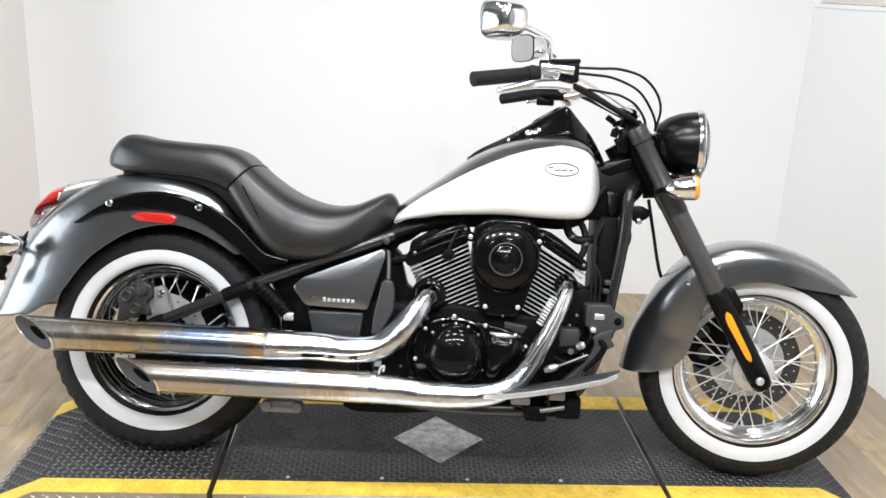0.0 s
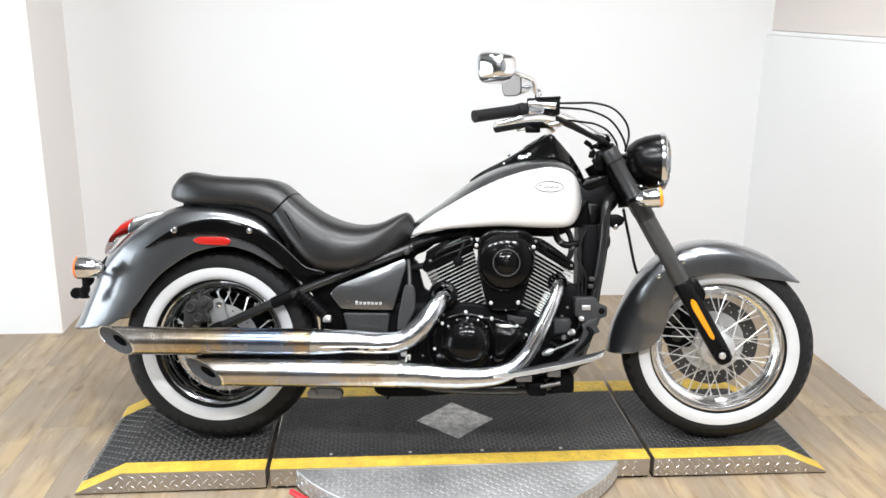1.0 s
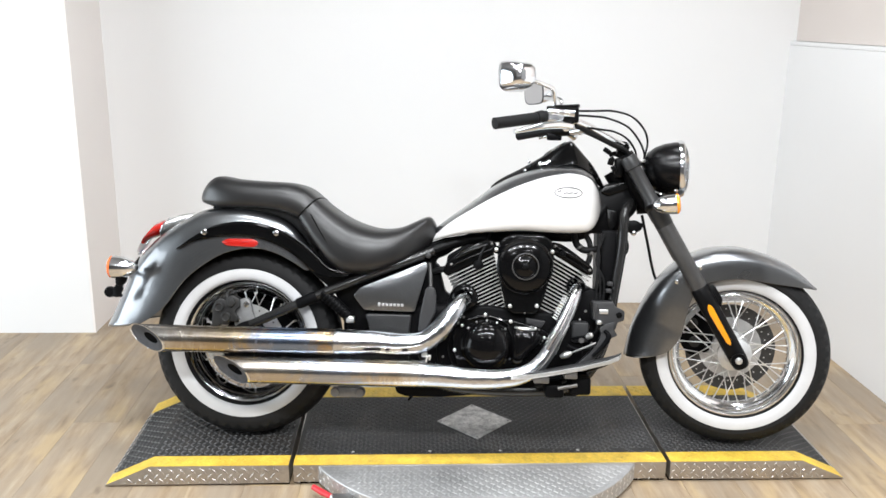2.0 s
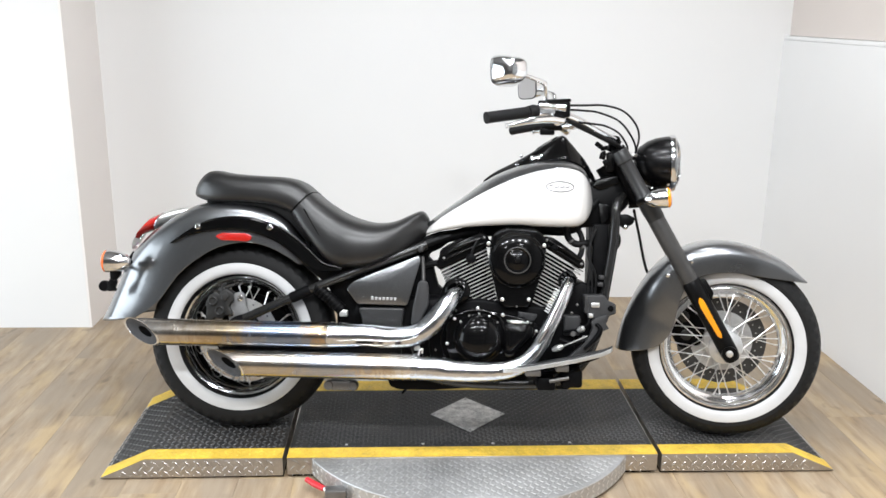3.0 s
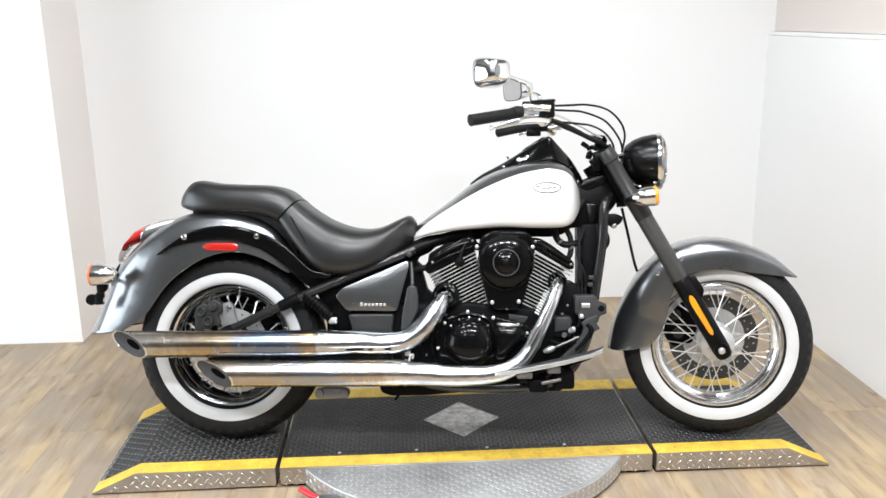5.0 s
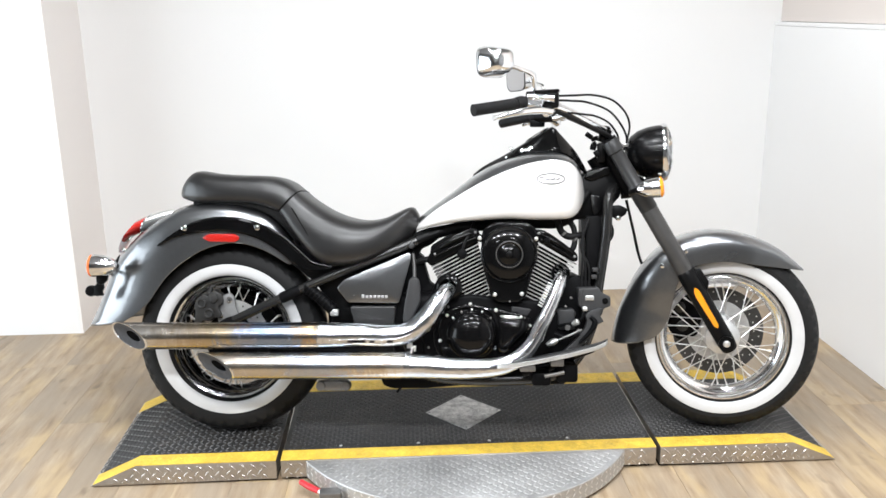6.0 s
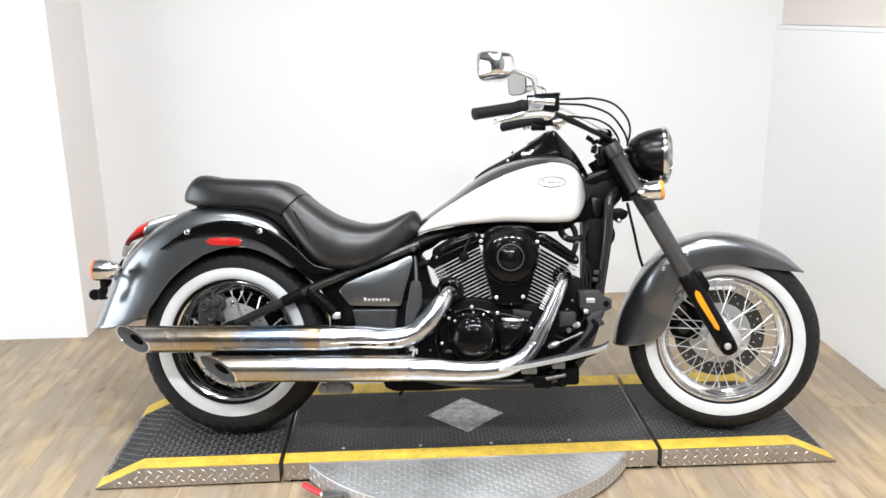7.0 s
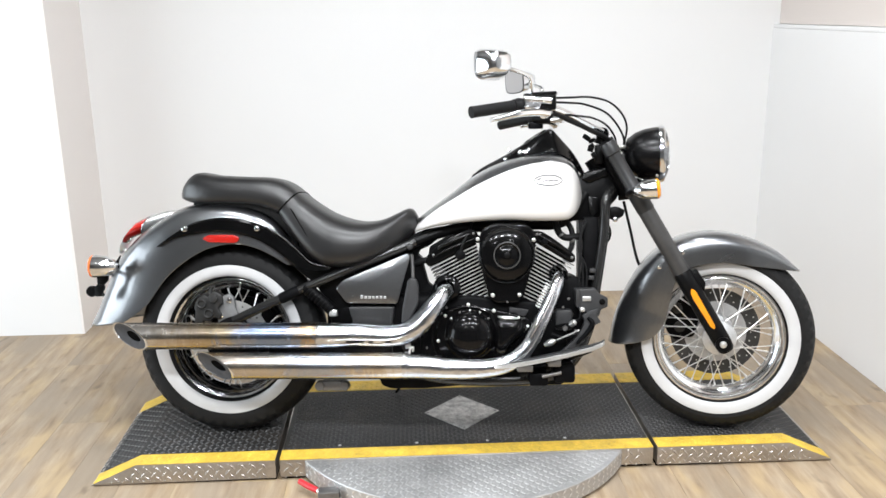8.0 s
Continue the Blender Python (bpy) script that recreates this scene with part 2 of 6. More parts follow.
M_WALLBAND = surface("white_tyre_sidewall", (0.56, 0.56, 0.565), 0.5, vary=0.06, scale=14, fine=240, bump=0.15)
M_RUBBER = surface("black_rubber", (0.009, 0.009, 0.0095), 0.5, spec=0.18, vary=0.25, scale=20, fine=300, bump=0.2)
M_LEATHER = surface("black_vinyl", (0.008, 0.0077, 0.008), 0.35, spec=0.62, vary=0.2, scale=9, fine=420, bump=0.45, rough_vary=0.07)
M_ORANGE = lens("orange_reflector", (0.95, 0.33, 0.01))
M_REDORANGE = lens("red_orange_lens", (0.90, 0.20, 0.055))
M_REDLENS = lens("red_lens", (0.46, 0.014, 0.009))
M_GLASS = clear_glass("clear_lens")
M_MIRROR = surface("mirror_glass", (0.60, 0.60, 0.61), 0.01, metal=1.0, vary=0.01, bump=0.0, rough_vary=0.005)
# Near-black for soot, and for shade put into gaps, slots and holes.
M_DARK = surface("soot_and_gap_black", (0.004, 0.004, 0.004), 0.8, vary=0.3, scale=30, spec=0.06)
M_SOOT = surface("grey_baffle", (0.060, 0.061, 0.066), 0.7, vary=0.35, scale=40, fine=300, spec=0.2)
M_MARK = surface("silver_badge", (0.55, 0.55, 0.56), 0.35, metal=0.6, vary=0.05)
M_INK = surface("grey_badge_ink", (0.09, 0.09, 0.095), 0.4, vary=0.05)
M_LOWCOVER = surface("dark_grey_cover_paint", (0.030, 0.0303, 0.031), 0.34, vary=0.15, scale=10, fine=400, bump=0.08, spec=0.3)
M_RIM = surface("bright_rim_chrome", (0.84, 0.84, 0.85), 0.15, metal=1.0, vary=0.08, scale=14, fine=60, bump=0.06, rough_vary=0.06)
M_PALELENS = lens("pale_lens", (0.80, 0.80, 0.82))


def pipe_chrome():
    """Chrome pipe with a slightly wavy, finely pitted skin."""
    n = Nodes("pipe_chrome")
    wave, pits = n.noise(26.0, 6, n.scaled(0.6, 1.0, 1.0), 0.66), n.noise(240.0, 3)
    n.set(Base_Color=n.ramp(wave, ((0.3, (0.48, 0.495, 0.52)), (0.7, (0.76, 0.785, 0.82)))), Metallic=1.0, Roughness=n.maths("ADD", n.maths("MULTIPLY", wave, 0.14), 0.04))
    n.bump(n.maths("ADD", wave, n.maths("MULTIPLY", pits, 0.10)), 0.65, 0.0045)
    return n.mat


M_PIPE = pipe_chrome()
M_HUB = surface("grey_cast_aluminium", (0.60, 0.60, 0.60), 0.42, metal=0.6, vary=0.14, scale=30, fine=260, bump=0.15)
random.seed(11)

# ---- building blocks ----


def spaced(a, b, n, endpoint=True):
    return np.linspace(a, b, n, endpoint=endpoint).tolist()


def curve_through(points, n=8):
    """Points along a smooth curve through the given ones, n steps a span."""
    p = [Vector(q) for q in points]
    p = [2 * p[0] - p[1]] + p + [2 * p[-1] - p[-2]]
    out = []
    for k in range(1, len(p) - 2):
        a, b, c, d = p[k - 1 : k + 3]
        for s in range(n):
            t = s / n
            out.append(0.5 * (2 * b + (c - a) * t + (2 * a - 5 * b + 4 * c - d) * t * t + (3 * b - a - 3 * c + d) * t**3))
    return out + [p[-2]]


def table(points, x, n=10):
    """The smooth curve through (x, value) rows, read at x."""
    c = curve_through(points, n)
    return float(np.interp(x, [q[0] for q in c], [q[1] for q in c]))


def loft(rings, cap=True, closed=True, bm=None, mats=None):
    """A skin over rings of equally many points; mats: a material index for each step round the ring."""
    bm = bm or bmesh.new()
    rows = [[bm.verts.new(q) for q in ring] for ring in rings]
    n = len(rows[0])
    for a, b in zip(rows, rows[1:]):
        for k in range(n if closed else n - 1):
            f = bm.faces.new((a[k], a[(k + 1) % n], b[(k + 1) % n], b[k]))
            if mats:
                f.material_index = mats[k]
    if cap and closed:
        bm.faces.new(rows[0][::-1])
        bm.faces.new(rows[-1])
    return bm


def tube(points, radius, n=8, sides=14, bm=None, cap=True):
    """A round tube along a smooth curve; radius: a number or one for each point given."""
    c = curve_through(points, n) if n > 1 else [Vector(q) for q in points]
    rs = [radius] * len(c) if isinstance(radius, (int, float)) else np.interp(spaced(0, len(points) - 1, len(c)), range(len(points)), radius).tolist()
    rings, up = [], None
    for k, q in enumerate(c):
        way = (c[min(k + 1, len(c) - 1)] - c[max(k - 1, 0)]).normalized()
        if up is None:
            up = way.orthogonal().normalized()
        up = (up - way * up.dot(way)).normalized()
        side = way.cross(up)
        rings.append([q + rs[k] * (math.cos(a) * up + math.sin(a) * side) for a in spaced(0, 2 * math.pi, sides, endpoint=False)])
    return loft(rings, cap, True, bm)


def lathe(profile, centre, axis, sides=48, bm=None, closed=False, span=(0.0, 2 * math.pi)):
    """Turns (radius, height) rows about an axis through centre."""
    bm = bm or bmesh.new()
    axis = Vector(axis).normalized()
    u = axis.orthogonal().normalized()
    v = axis.cross(u)
    full = abs(span[1] - span[0] - 2 * math.pi) < 1e-6
    angles = spaced(span[0], span[1], sides, endpoint=not full)
    rows = []
    for r, h in profile:
        base = Vector(centre) + axis * h
        if r < 1e-6:
            rows.append([bm.verts.new(base)] * len(angles))
        else:
            rows.append([bm.verts.new(base + r * (math.cos(a) * u + math.sin(a) * v)) for a in angles])
    pairs = list(zip(rows, rows[1:])) + ([(rows[-1], rows[0])] if closed else [])
    n = len(angles)
    for a, b in pairs:
        for k in range(n if full else n - 1):
            some = []
            for q in (a[k], a[(k + 1) % n], b[(k + 1) % n], b[k]):
                if q not in some:
                    some.append(q)
            if len(some) > 2:
                bm.faces.new(some)
    return bm


def slab(outline, y0, y1, bevel=0.002, plane="xz", bm=None, segments=2):
    """A plate with an outline in one plane, from y0 to y1 across it, its edges rounded."""
    own = bmesh.new()
    put = {"xz": lambda a, b, c: (a, c, b), "xy": lambda a, b, c: (a, b, c), "yz": lambda a, b, c: (c, a, b)}[plane]
    front = [own.verts.new(put(a, b, y0)) for a, b in outline]
    back = [own.verts.new(put(a, b, y1)) for a, b in outline]
    own.faces.new(front)
    own.faces.new(back[::-1])
    n = len(front)
    for k in range(n):
        own.faces.new((front[(k + 1) % n], front[k], back[k], back[(k + 1) % n]))
    bmesh.ops.recalc_face_normals(own, faces=own.faces)
    if bevel:
        rims = [e for e in own.edges if (e.verts[0] in front) == (e.verts[1] in front)]
        bmesh.ops.bevel(own, geom=rims, offset=bevel, segments=segments, affect="EDGES", profile=0.5, clamp_overlap=True)
    if bm is None:
        return own
    join(bm, own)
    return bm


def join(bm, other, m=None):
    """Adds one bmesh to another."""
    if m is not None:
        bmesh.ops.transform(other, matrix=m, verts=other.verts)
    made = {v: bm.verts.new(v.co) for v in other.verts}
    for f in other.faces:
        g = bm.faces.new([made[v] for v in f.verts])
        g.material_index = f.material_index
    other.free()
    return bm


def box(x0, x1, y0, y1, z0, z1, bevel=0.003, segments=2):
    bm = bmesh.new()
    bmesh.ops.create_cube(bm, size=1)
    bmesh.ops.transform(bm, matrix=Matrix.Translation(((x0 + x1) / 2, (y0 + y1) / 2, (z0 + z1) / 2)) @ Matrix.Diagonal((x1 - x0, y1 - y0, z1 - z0, 1)), verts=bm.verts)
    if bevel:
        bmesh.ops.bevel(bm, geom=bm.edges[:], offset=bevel, segments=segments, affect="EDGES", profile=0.5, clamp_overlap=True)
    return bm


def dome(centre, axis, r, h, sides=12):
    """A round-headed bolt."""
    return lathe([(r, -h), (r, h * 0.4), (r * 0.85, h * 0.8), (r * 0.5, h), (0, h)], centre, axis, sides)


def rounded(points, r=0.01, n=4):
    """An outline with its corners rounded."""
    out = []
    for k, q in enumerate(points):
        a, b, c = Vector(points[k - 1]), Vector(q), Vector(points[(k + 1) % len(points)])
        d = min(r, (a - b).length * 0.45, (c - b).length * 0.45)
        p0, p1 = b + (a - b).normalized() * d, b + (c - b).normalized() * d
        for s in range(n + 1):
            t = s / n
            w = (1 - t) ** 2 * p0 + 2 * t * (1 - t) * b + t * t * p1
            out.append((w.x, w.y))
    return out


def finish(name, bm, material, smooth=True, sharp=38.0):
    bmesh.ops.recalc_face_normals(bm, faces=bm.faces)
    for f in bm.faces:
        f.smooth = smooth
    for e in bm.edges:
        if len(e.link_faces) == 2 and e.calc_face_angle(0) > radians(sharp):
            e.smooth = False
    data = bpy.data.meshes.new(name)
    bm.to_mesh(data)
    bm.free()
    for m in material if isinstance(material, (list, tuple)) else [material]:
        data.materials.append(m)
    return data


def part(name, bm, material, parent, label="", smooth=True, sharp=38.0):
    ob = new(name, finish(name, bm, material, smooth, sharp))
    ob.parent = parent
    return tagged(ob, label) if label else ob


def setting(name, bm, material, label, smooth=False):
    return tagged(new(name, finish(name, bm, material, smooth)), label, name.split("_")[0], kind="structure")


def solid(ob, thickness, offset=-1.0):
    mod = ob.modifiers.new("thickness", "SOLIDIFY")
    mod.thickness, mod.offset = thickness, offset
    return ob


# ---- the room ----
BACK, RIGHT, LEDGE, PILLAR_X, PILLAR_Y = 1.545, 1.668, 1.372, -1.71, 1.108
floor = setting("floor", box(-4.2, RIGHT + 0.3, -7.2, BACK + 0.15, -0.12, -0.004, 0), M_FLOOR, "pale oak-look laminate plank floor")
setting("wall_back", box(PILLAR_X - 2.4, RIGHT + 0.3, BACK, BACK + 0.15, -0.01, CEILING, 0), M_WALL, "plain white painted wall behind the motorcycle")
setting("wall_pillar", box(PILLAR_X - 2.4, PILLAR_X - 0.010, PILLAR_Y, BACK + 0.05, -0.01, CEILING - 0.002, 0), M_WALL, "white painted wall projection with a square corner")
# Thin skin on the return, carries the warm light as colour.
setting("wall_return", box(PILLAR_X - 0.010, PILLAR_X, PILLAR_Y + 0.0008, BACK + 0.002, -0.01, CEILING - 0.004, 0), M_WALL_LIT_WARM, "return of the wall projection, warm light tinted into its colour")
setting("wall_right_low", box(RIGHT, RIGHT + 0.28, -1.2, BACK + 0.05, -0.01, LEDGE - 0.02, 0.003), M_WALL, "white painted low side wall with a ledge")
setting("trim_ledge", box(RIGHT + 0.001, RIGHT + 0.28, -1.2, BACK + 0.05, LEDGE - 0.0195, LEDGE, 0.004), M_WALL, "white ledge cap along the side wall")
setting("wall_right_high", box(RIGHT + 0.03, RIGHT + 0.3, -1.2, BACK + 0.05, LEDGE + 0.002, CEILING - 0.002, 0), M_WALL_WARM, "beige wall above the ledge")
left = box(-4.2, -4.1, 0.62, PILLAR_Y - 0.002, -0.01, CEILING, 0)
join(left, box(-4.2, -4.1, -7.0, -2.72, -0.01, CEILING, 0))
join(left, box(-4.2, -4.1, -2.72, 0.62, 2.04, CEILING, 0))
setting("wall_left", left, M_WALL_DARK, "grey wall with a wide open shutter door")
# Unseen wall, added so the front mudguard mirrors a darker room.
setting("wall_side", box(RIGHT + 0.1, RIGHT + 0.3, -7.0, -1.202, -0.01, CEILING, 0), M_WALL_DARK, "added unseen grey wall that keeps mudguard reflections dark")
setting("wall_front", box(-4.2, RIGHT + 0.3, -7.2, -7.0, -0.01, CEILING, 0), M_WALL_DARK, "grey wall opposite")
setting("ceiling", box(-4.2, RIGHT + 0.3, -7.2, BACK + 0.15, CEILING + 0.002, CEILING + 0.1, 0), M_CEILING, "grey painted ceiling")

# ---- turntable platform ----
DECK_Z, HALF = 0.071, 0.302
END, TIP = 1.06, 1.205


def lugs(places, length, width, height):
    """Raised lugs of diamond plate; places: (origin, along, across, out)."""
    verts, faces = [], []
    for o, a, b, n in places:
        k = len(verts)
        verts += [o - a * length / 2, o - b * width / 2, o + a * length / 2, o + b * width / 2, o - a * length * 0.22 + n * height, o + a * length * 0.22 + n * height]
        faces += [(k, k + 1, k + 4), (k + 1, k + 2, k + 5), (k + 1, k + 5, k + 4), (k + 2, k + 3, k + 5), (k + 3, k, k + 4), (k + 3, k + 4, k + 5)]
    data = bpy.data.meshes.new("lug")
    data.from_pydata([tuple(v) for v in verts], [], faces)
    data.validate()
    return data


def lug_part(places, length, width, height, material, parent, label):
    data = lugs(places, length, width, height)
    data.materials.append(material)
    for f in data.polygons:
        f.use_smooth = False
    ob = new("raised_tread", data)
    ob.parent = parent
    return tagged(ob, label, kind="stuff")


def tread(inside, origin, u, v, nu, nv, pitch, turn=45.0, uneven=False):
    """Places of lugs on a grid in a plane, turned one way and the other by turns."""
    u, v = Vector(u), Vector(v)
    n = u.cross(v)
    out = []
    for i in range(nu):
        for j in range(nv):
            q = Vector(origin) + u * pitch * (i + 0.5) + v * pitch * (j + 0.5)
            if inside(q) and not (uneven and (i + j) % 2):
                s = radians(turn if (i + j) % 2 or uneven else -turn)
                a = u * math.cos(s) + v * math.sin(s)
                out.append((q, a, n.cross(a), n))
    return out


def plate_lugs(x0, x1, y, rows, pitch=0.0335):
    """Places of the crossed lugs on an upright plate face; rows: (height, leaning, share of a pitch by which the row is set off)."""
    out = []
    ahead, up, n = Vector((1, 0, 0)), Vector((0, 0, 1)), Vector((0, -1, 0))
    for z, turn, off in rows:
        for k in range(int((x1 - x0) / pitch)):
            a = ahead * math.cos(radians(turn)) + up * math.sin(radians(turn))
            out.append((Vector((x0 + (k + 0.3 + off) * pitch, y, z)), a, n.cross(a), n))
    return out


def profile_slab(profile, y0, y1):
    return slab(profile, y0, y1, 0.0015)


def tape(points, y0, y1, lift=0.0016):
    """A strip of tape laid over a run of (x, z) points."""
    rings = [[(x, y0, z), (x, y1, z), (x, y1, z + lift), (x, y0, z + lift)] for x, z in points]
    return loft(rings)


deck = tagged(new("turntable"), "black motorcycle turntable deck with yellow edge tape and metal sides", "turntable")
part("deck", profile_slab([(-0.606, 0.012), (0.606, 0.012), (0.606, DECK_Z), (-0.606, DECK_Z)], -HALF, HALF), M_PLATE, deck)
# Added support, coloured near-black for the shadow line under the deck.
part("foot_pad", box(-0.59, 0.59, -HALF + 0.012, HALF - 0.012, 0.0, 0.0125, 0), M_DARK, deck, "added black support that darkens the shadow gap below")
part("mat", box(-0.603, 0.603, -HALF + 0.066, HALF - 0.092, DECK_Z, DECK_Z + 0.0012, 0), M_DECK, deck, "worn black tread mat")
lug_part(tread(lambda q: -HALF + 0.072 < q.y < HALF - 0.095 and (q.y > -HALF + 0.10 or random.random() < 0.55) and abs(q.x) + abs(q.y) > 0.142 and abs(q.x) < 0.598, (-0.62, -0.31, DECK_Z + 0.0012), (1, 0, 0), (0, 1, 0), 85, 43, 0.0146), 0.0185, 0.0066, 0.0020, M_TREAD, deck, "black raised tread")
for y0, y1 in ((-HALF + 0.001, -HALF + 0.065), (HALF - 0.09, HALF - 0.001)):
    part("tape", tape([(-0.606, DECK_Z), (0, DECK_Z), (0.606, DECK_Z)], y0, y1), M_TAPE, deck, "yellow edge tape")
    lug_part(tread(lambda q: abs(q.x) < 0.598 and y0 + 0.004 < q.y < y1 - 0.004, (-0.62, -0.31, DECK_Z + 0.0014), (1, 0, 0), (0, 1, 0), 62, 31, 0.0201), 0.0215, 0.0082, 0.0016, M_TAPE, deck, "tape pressed over the tread")
part("centre_plate", slab([(-0.134, 0), (0, -0.137), (0.134, 0), (0, 0.137)], DECK_Z + 0.0012, DECK_Z + 0.0042, 0.001, "xy"), M_MOTTLE, deck, "scuffed bare metal square set cornerwise")
for bx, by in ((-0.12, 0), (0.12, 0), (0, 0.122), (0, -0.122)):
    part("screw", dome((bx, by, DECK_Z + 0.004), (0, 0, 1), 0.004, 0.0015, 8), M_DULL, deck)
for bx in (-0.42, -0.165, 0.07, 0.33):
    part("screw", dome((bx, -HALF + 0.085, DECK_Z + 0.001), (0, 0, 1), 0.006, 0.002, 8), M_STEEL, deck)
lug_part(plate_lugs(-0.598, 0.598, -HALF - 0.0002, ((0.036, 48, 0.0), (0.0195, -48, 0.5), (0.0525, -48, 0.5))), 0.026, 0.0072, 0.0019, M_PLATE, deck, "bare metal raised lugs")
lug_part(plate_lugs(-0.598, 0.598, -HALF - 0.0002, ((0.062, 48, 0.15), (0.0125, 48, 0.0))), 0.011, 0.006, 0.0017, M_PLATE, deck, "bare metal raised lugs")

DISC_R, DISC_X, DISC_Y = 0.592, -0.012, -0.008
disc = tagged(new("swivel_plinth"), "round bare diamond-plate swivel plinth under the deck", "plinth")
part("disc", lathe([(0, 0.008), (DISC_R - 0.004, 0.008), (DISC_R, 0.012), (DISC_R, DECK_Z - 0.006), (DISC_R - 0.002, DECK_Z - 0.0032), (DISC_R - 0.004, DECK_Z - 0.003), (0, DECK_Z - 0.003)], (DISC_X, DISC_Y, 0), (0, 0, 1), 128), M_PLATE_WORN, disc, sharp=30)


def on_disc(q):
    return math.hypot(q.x - DISC_X, q.y - DISC_Y) < DISC_R - 0.014 and q.y < -HALF - 0.006


lug_part(tread(on_disc, (-0.62, -0.62, DECK_Z - 0.003), (1, 0, 0), (0, 1, 0), 72, 19, 0.0172, 45), 0.0205, 0.0062, 0.0013, M_PLATE_WORN, disc, "polished raised lugs")
rim_lugs = []
for k in range(72):
    a = -math.pi + (k + 0.5) * math.pi / 72
    out = Vector((math.cos(a), math.sin(a), 0))
    flat = Vector((-math.sin(a), math.cos(a), 0))
    for row in range(3):
        s = radians(50 if (k + row) % 2 else -50)
        along = flat * math.cos(s) + Vector((0, 0, 1)) * math.sin(s)
        rim_lugs.append((Vector((DISC_X, DISC_Y, 0.02 + row * 0.018)) + out * DISC_R, along, out.cross(along), out))
lug_part(rim_lugs, 0.019, 0.006, 0.0014, M_STEEL, disc, "polished raised lugs")

for side in (-1, 1):
    ramp = tagged(new("ramp"), "black tread ramp with yellow edge tape and bare metal sides", "ramp", "ramps of the turntable")
    sx = lambda q: side * q
    outline = [(sx(0.620), 0.009), (sx(TIP), 0.0045), (sx(TIP), 0.0075), (sx(END), DECK_Z), (sx(0.620), DECK_Z)]
    part("ramp_body", profile_slab(outline, -HALF, HALF), M_PLATE, ramp)
    # Likewise an added support, black for the shadow line under the ramp.
    part("foot_pad", box(min(sx(0.62), sx(TIP - 0.006)), max(sx(0.62), sx(TIP - 0.006)), -HALF + 0.010, HALF - 0.010, 0.0, 0.0095, 0), M_DARK, ramp, "added black support that darkens the shadow gap below")
    run = [(sx(0.621), DECK_Z), (sx(END), DECK_Z), (sx(TIP - 0.003), 0.0075)]
    part("mat", tape(run, -HALF + 0.066, HALF - 0.092, 0.0012), M_DECK, ramp, "worn black tread mat")
    for y0, y1 in ((-HALF + 0.001, -HALF + 0.065), (HALF - 0.09, HALF - 0.001)):
        part("tape", tape(run, y0, y1), M_TAPE, ramp, "yellow edge tape")
        lug_part(tread(lambda q: 0.62 < abs(q.x) < END - 0.006 and y0 + 0.004 < q.y < y1 - 0.004, (0.62 if side > 0 else -1.06, -0.31, DECK_Z + 0.0014), (1, 0, 0), (0, 1, 0), 23, 31, 0.0201), 0.0215, 0.0082, 0.0016, M_TAPE, ramp, "tape pressed over the tread")
    pitch = 0.0146 if side > 0 else 0.0188
    places = tread(lambda q: -HALF + 0.072 < q.y < HALF - 0.098 and 0.62 < abs(q.x) < END - 0.006, (0.62 if side > 0 else -1.06, -0.31, DECK_Z + 0.0012), (1, 0, 0), (0, 1, 0), round(0.45 / pitch), round(0.62 / pitch), pitch)
    slope = Vector((side * (TIP - END), 0, 0.007 - DECK_Z)).normalized()
    along, across = (slope, Vector((0, 1, 0))) if side > 0 else (-slope, Vector((0, 1, 0)))
    start = Vector((sx(END), -0.31, DECK_Z + 0.0012)) if side > 0 else Vector((sx(TIP), -0.31, 0.007 + 0.0012))
    places += tread(lambda q: -HALF + 0.072 < q.y < HALF - 0.098 and END + 0.006 < abs(q.x) < TIP - 0.008, start, along, across, round(0.15 / pitch), round(0.62 / pitch), pitch)
    lug_part(places, 1.12 * pitch + 0.0005, 0.42 * pitch, 0.0017 if side > 0 else 0.0026, M_TREAD, ramp, "black raised tread")
    span = (0.618, END + 0.125) if side > 0 else (-END - 0.125, -0.618)
    for rows, size in ((((0.036, 48, 0.0), (0.0195, -48, 0.5), (0.0525, -48, 0.5)), (0.026, 0.0072, 0.0019)), (((0.062, 48, 0.15), (0.0125, 48, 0.0)), (0.011, 0.006, 0.0017))):
        spots = [q for q in plate_lugs(*span, -HALF - 0.0002, rows) if q[0].z < DECK_Z - 0.006 - max(0, (abs(q[0].x) - END + 0.022) * 0.44)]
        lug_part(spots, *size, M_PLATE, ramp, "bare metal raised lugs")

lever = tagged(new("locking_lever"), "small red-handled locking lever beside the round plinth", "lever")
part("handle", tube([(-0.535, -0.375, 0.036), (-0.505, -0.405, 0.035), (-0.475, -0.43, 0.034)], [0.009, 0.0105, 0.009], 4, 10), M_RED, lever, "red rubber handle")
part("arm", tube([(-0.48, -0.425, 0.034), (-0.44, -0.455, 0.03), (-0.41, -0.452, 0.03)], 0.008, 4, 8), M_STEEL, lever)
part("bracket", box(-0.47, -0.405, -0.475, -0.435, 0.003, 0.05, 0.004), M_DULL, lever)

# ---- the motorcycle: x ahead from the rear axle, y to its left, z up from the deck ----
bike = tagged(new("motorcycle"), "charcoal and white cruiser motorcycle with whitewall tyres and chrome exhausts", "motorcycle")
bike.matrix_world = pose(-0.784, -0.0588, DECK_Z + 0.0015, 0, 0, -4.29) @ pose(0, 0, 0, -13.04)
HUB_F, HUB_R = Vector((1.645, 0, 0.318)), Vector((0, 0, 0.3165))
PIVOT = Vector((1.805, 0, 0))
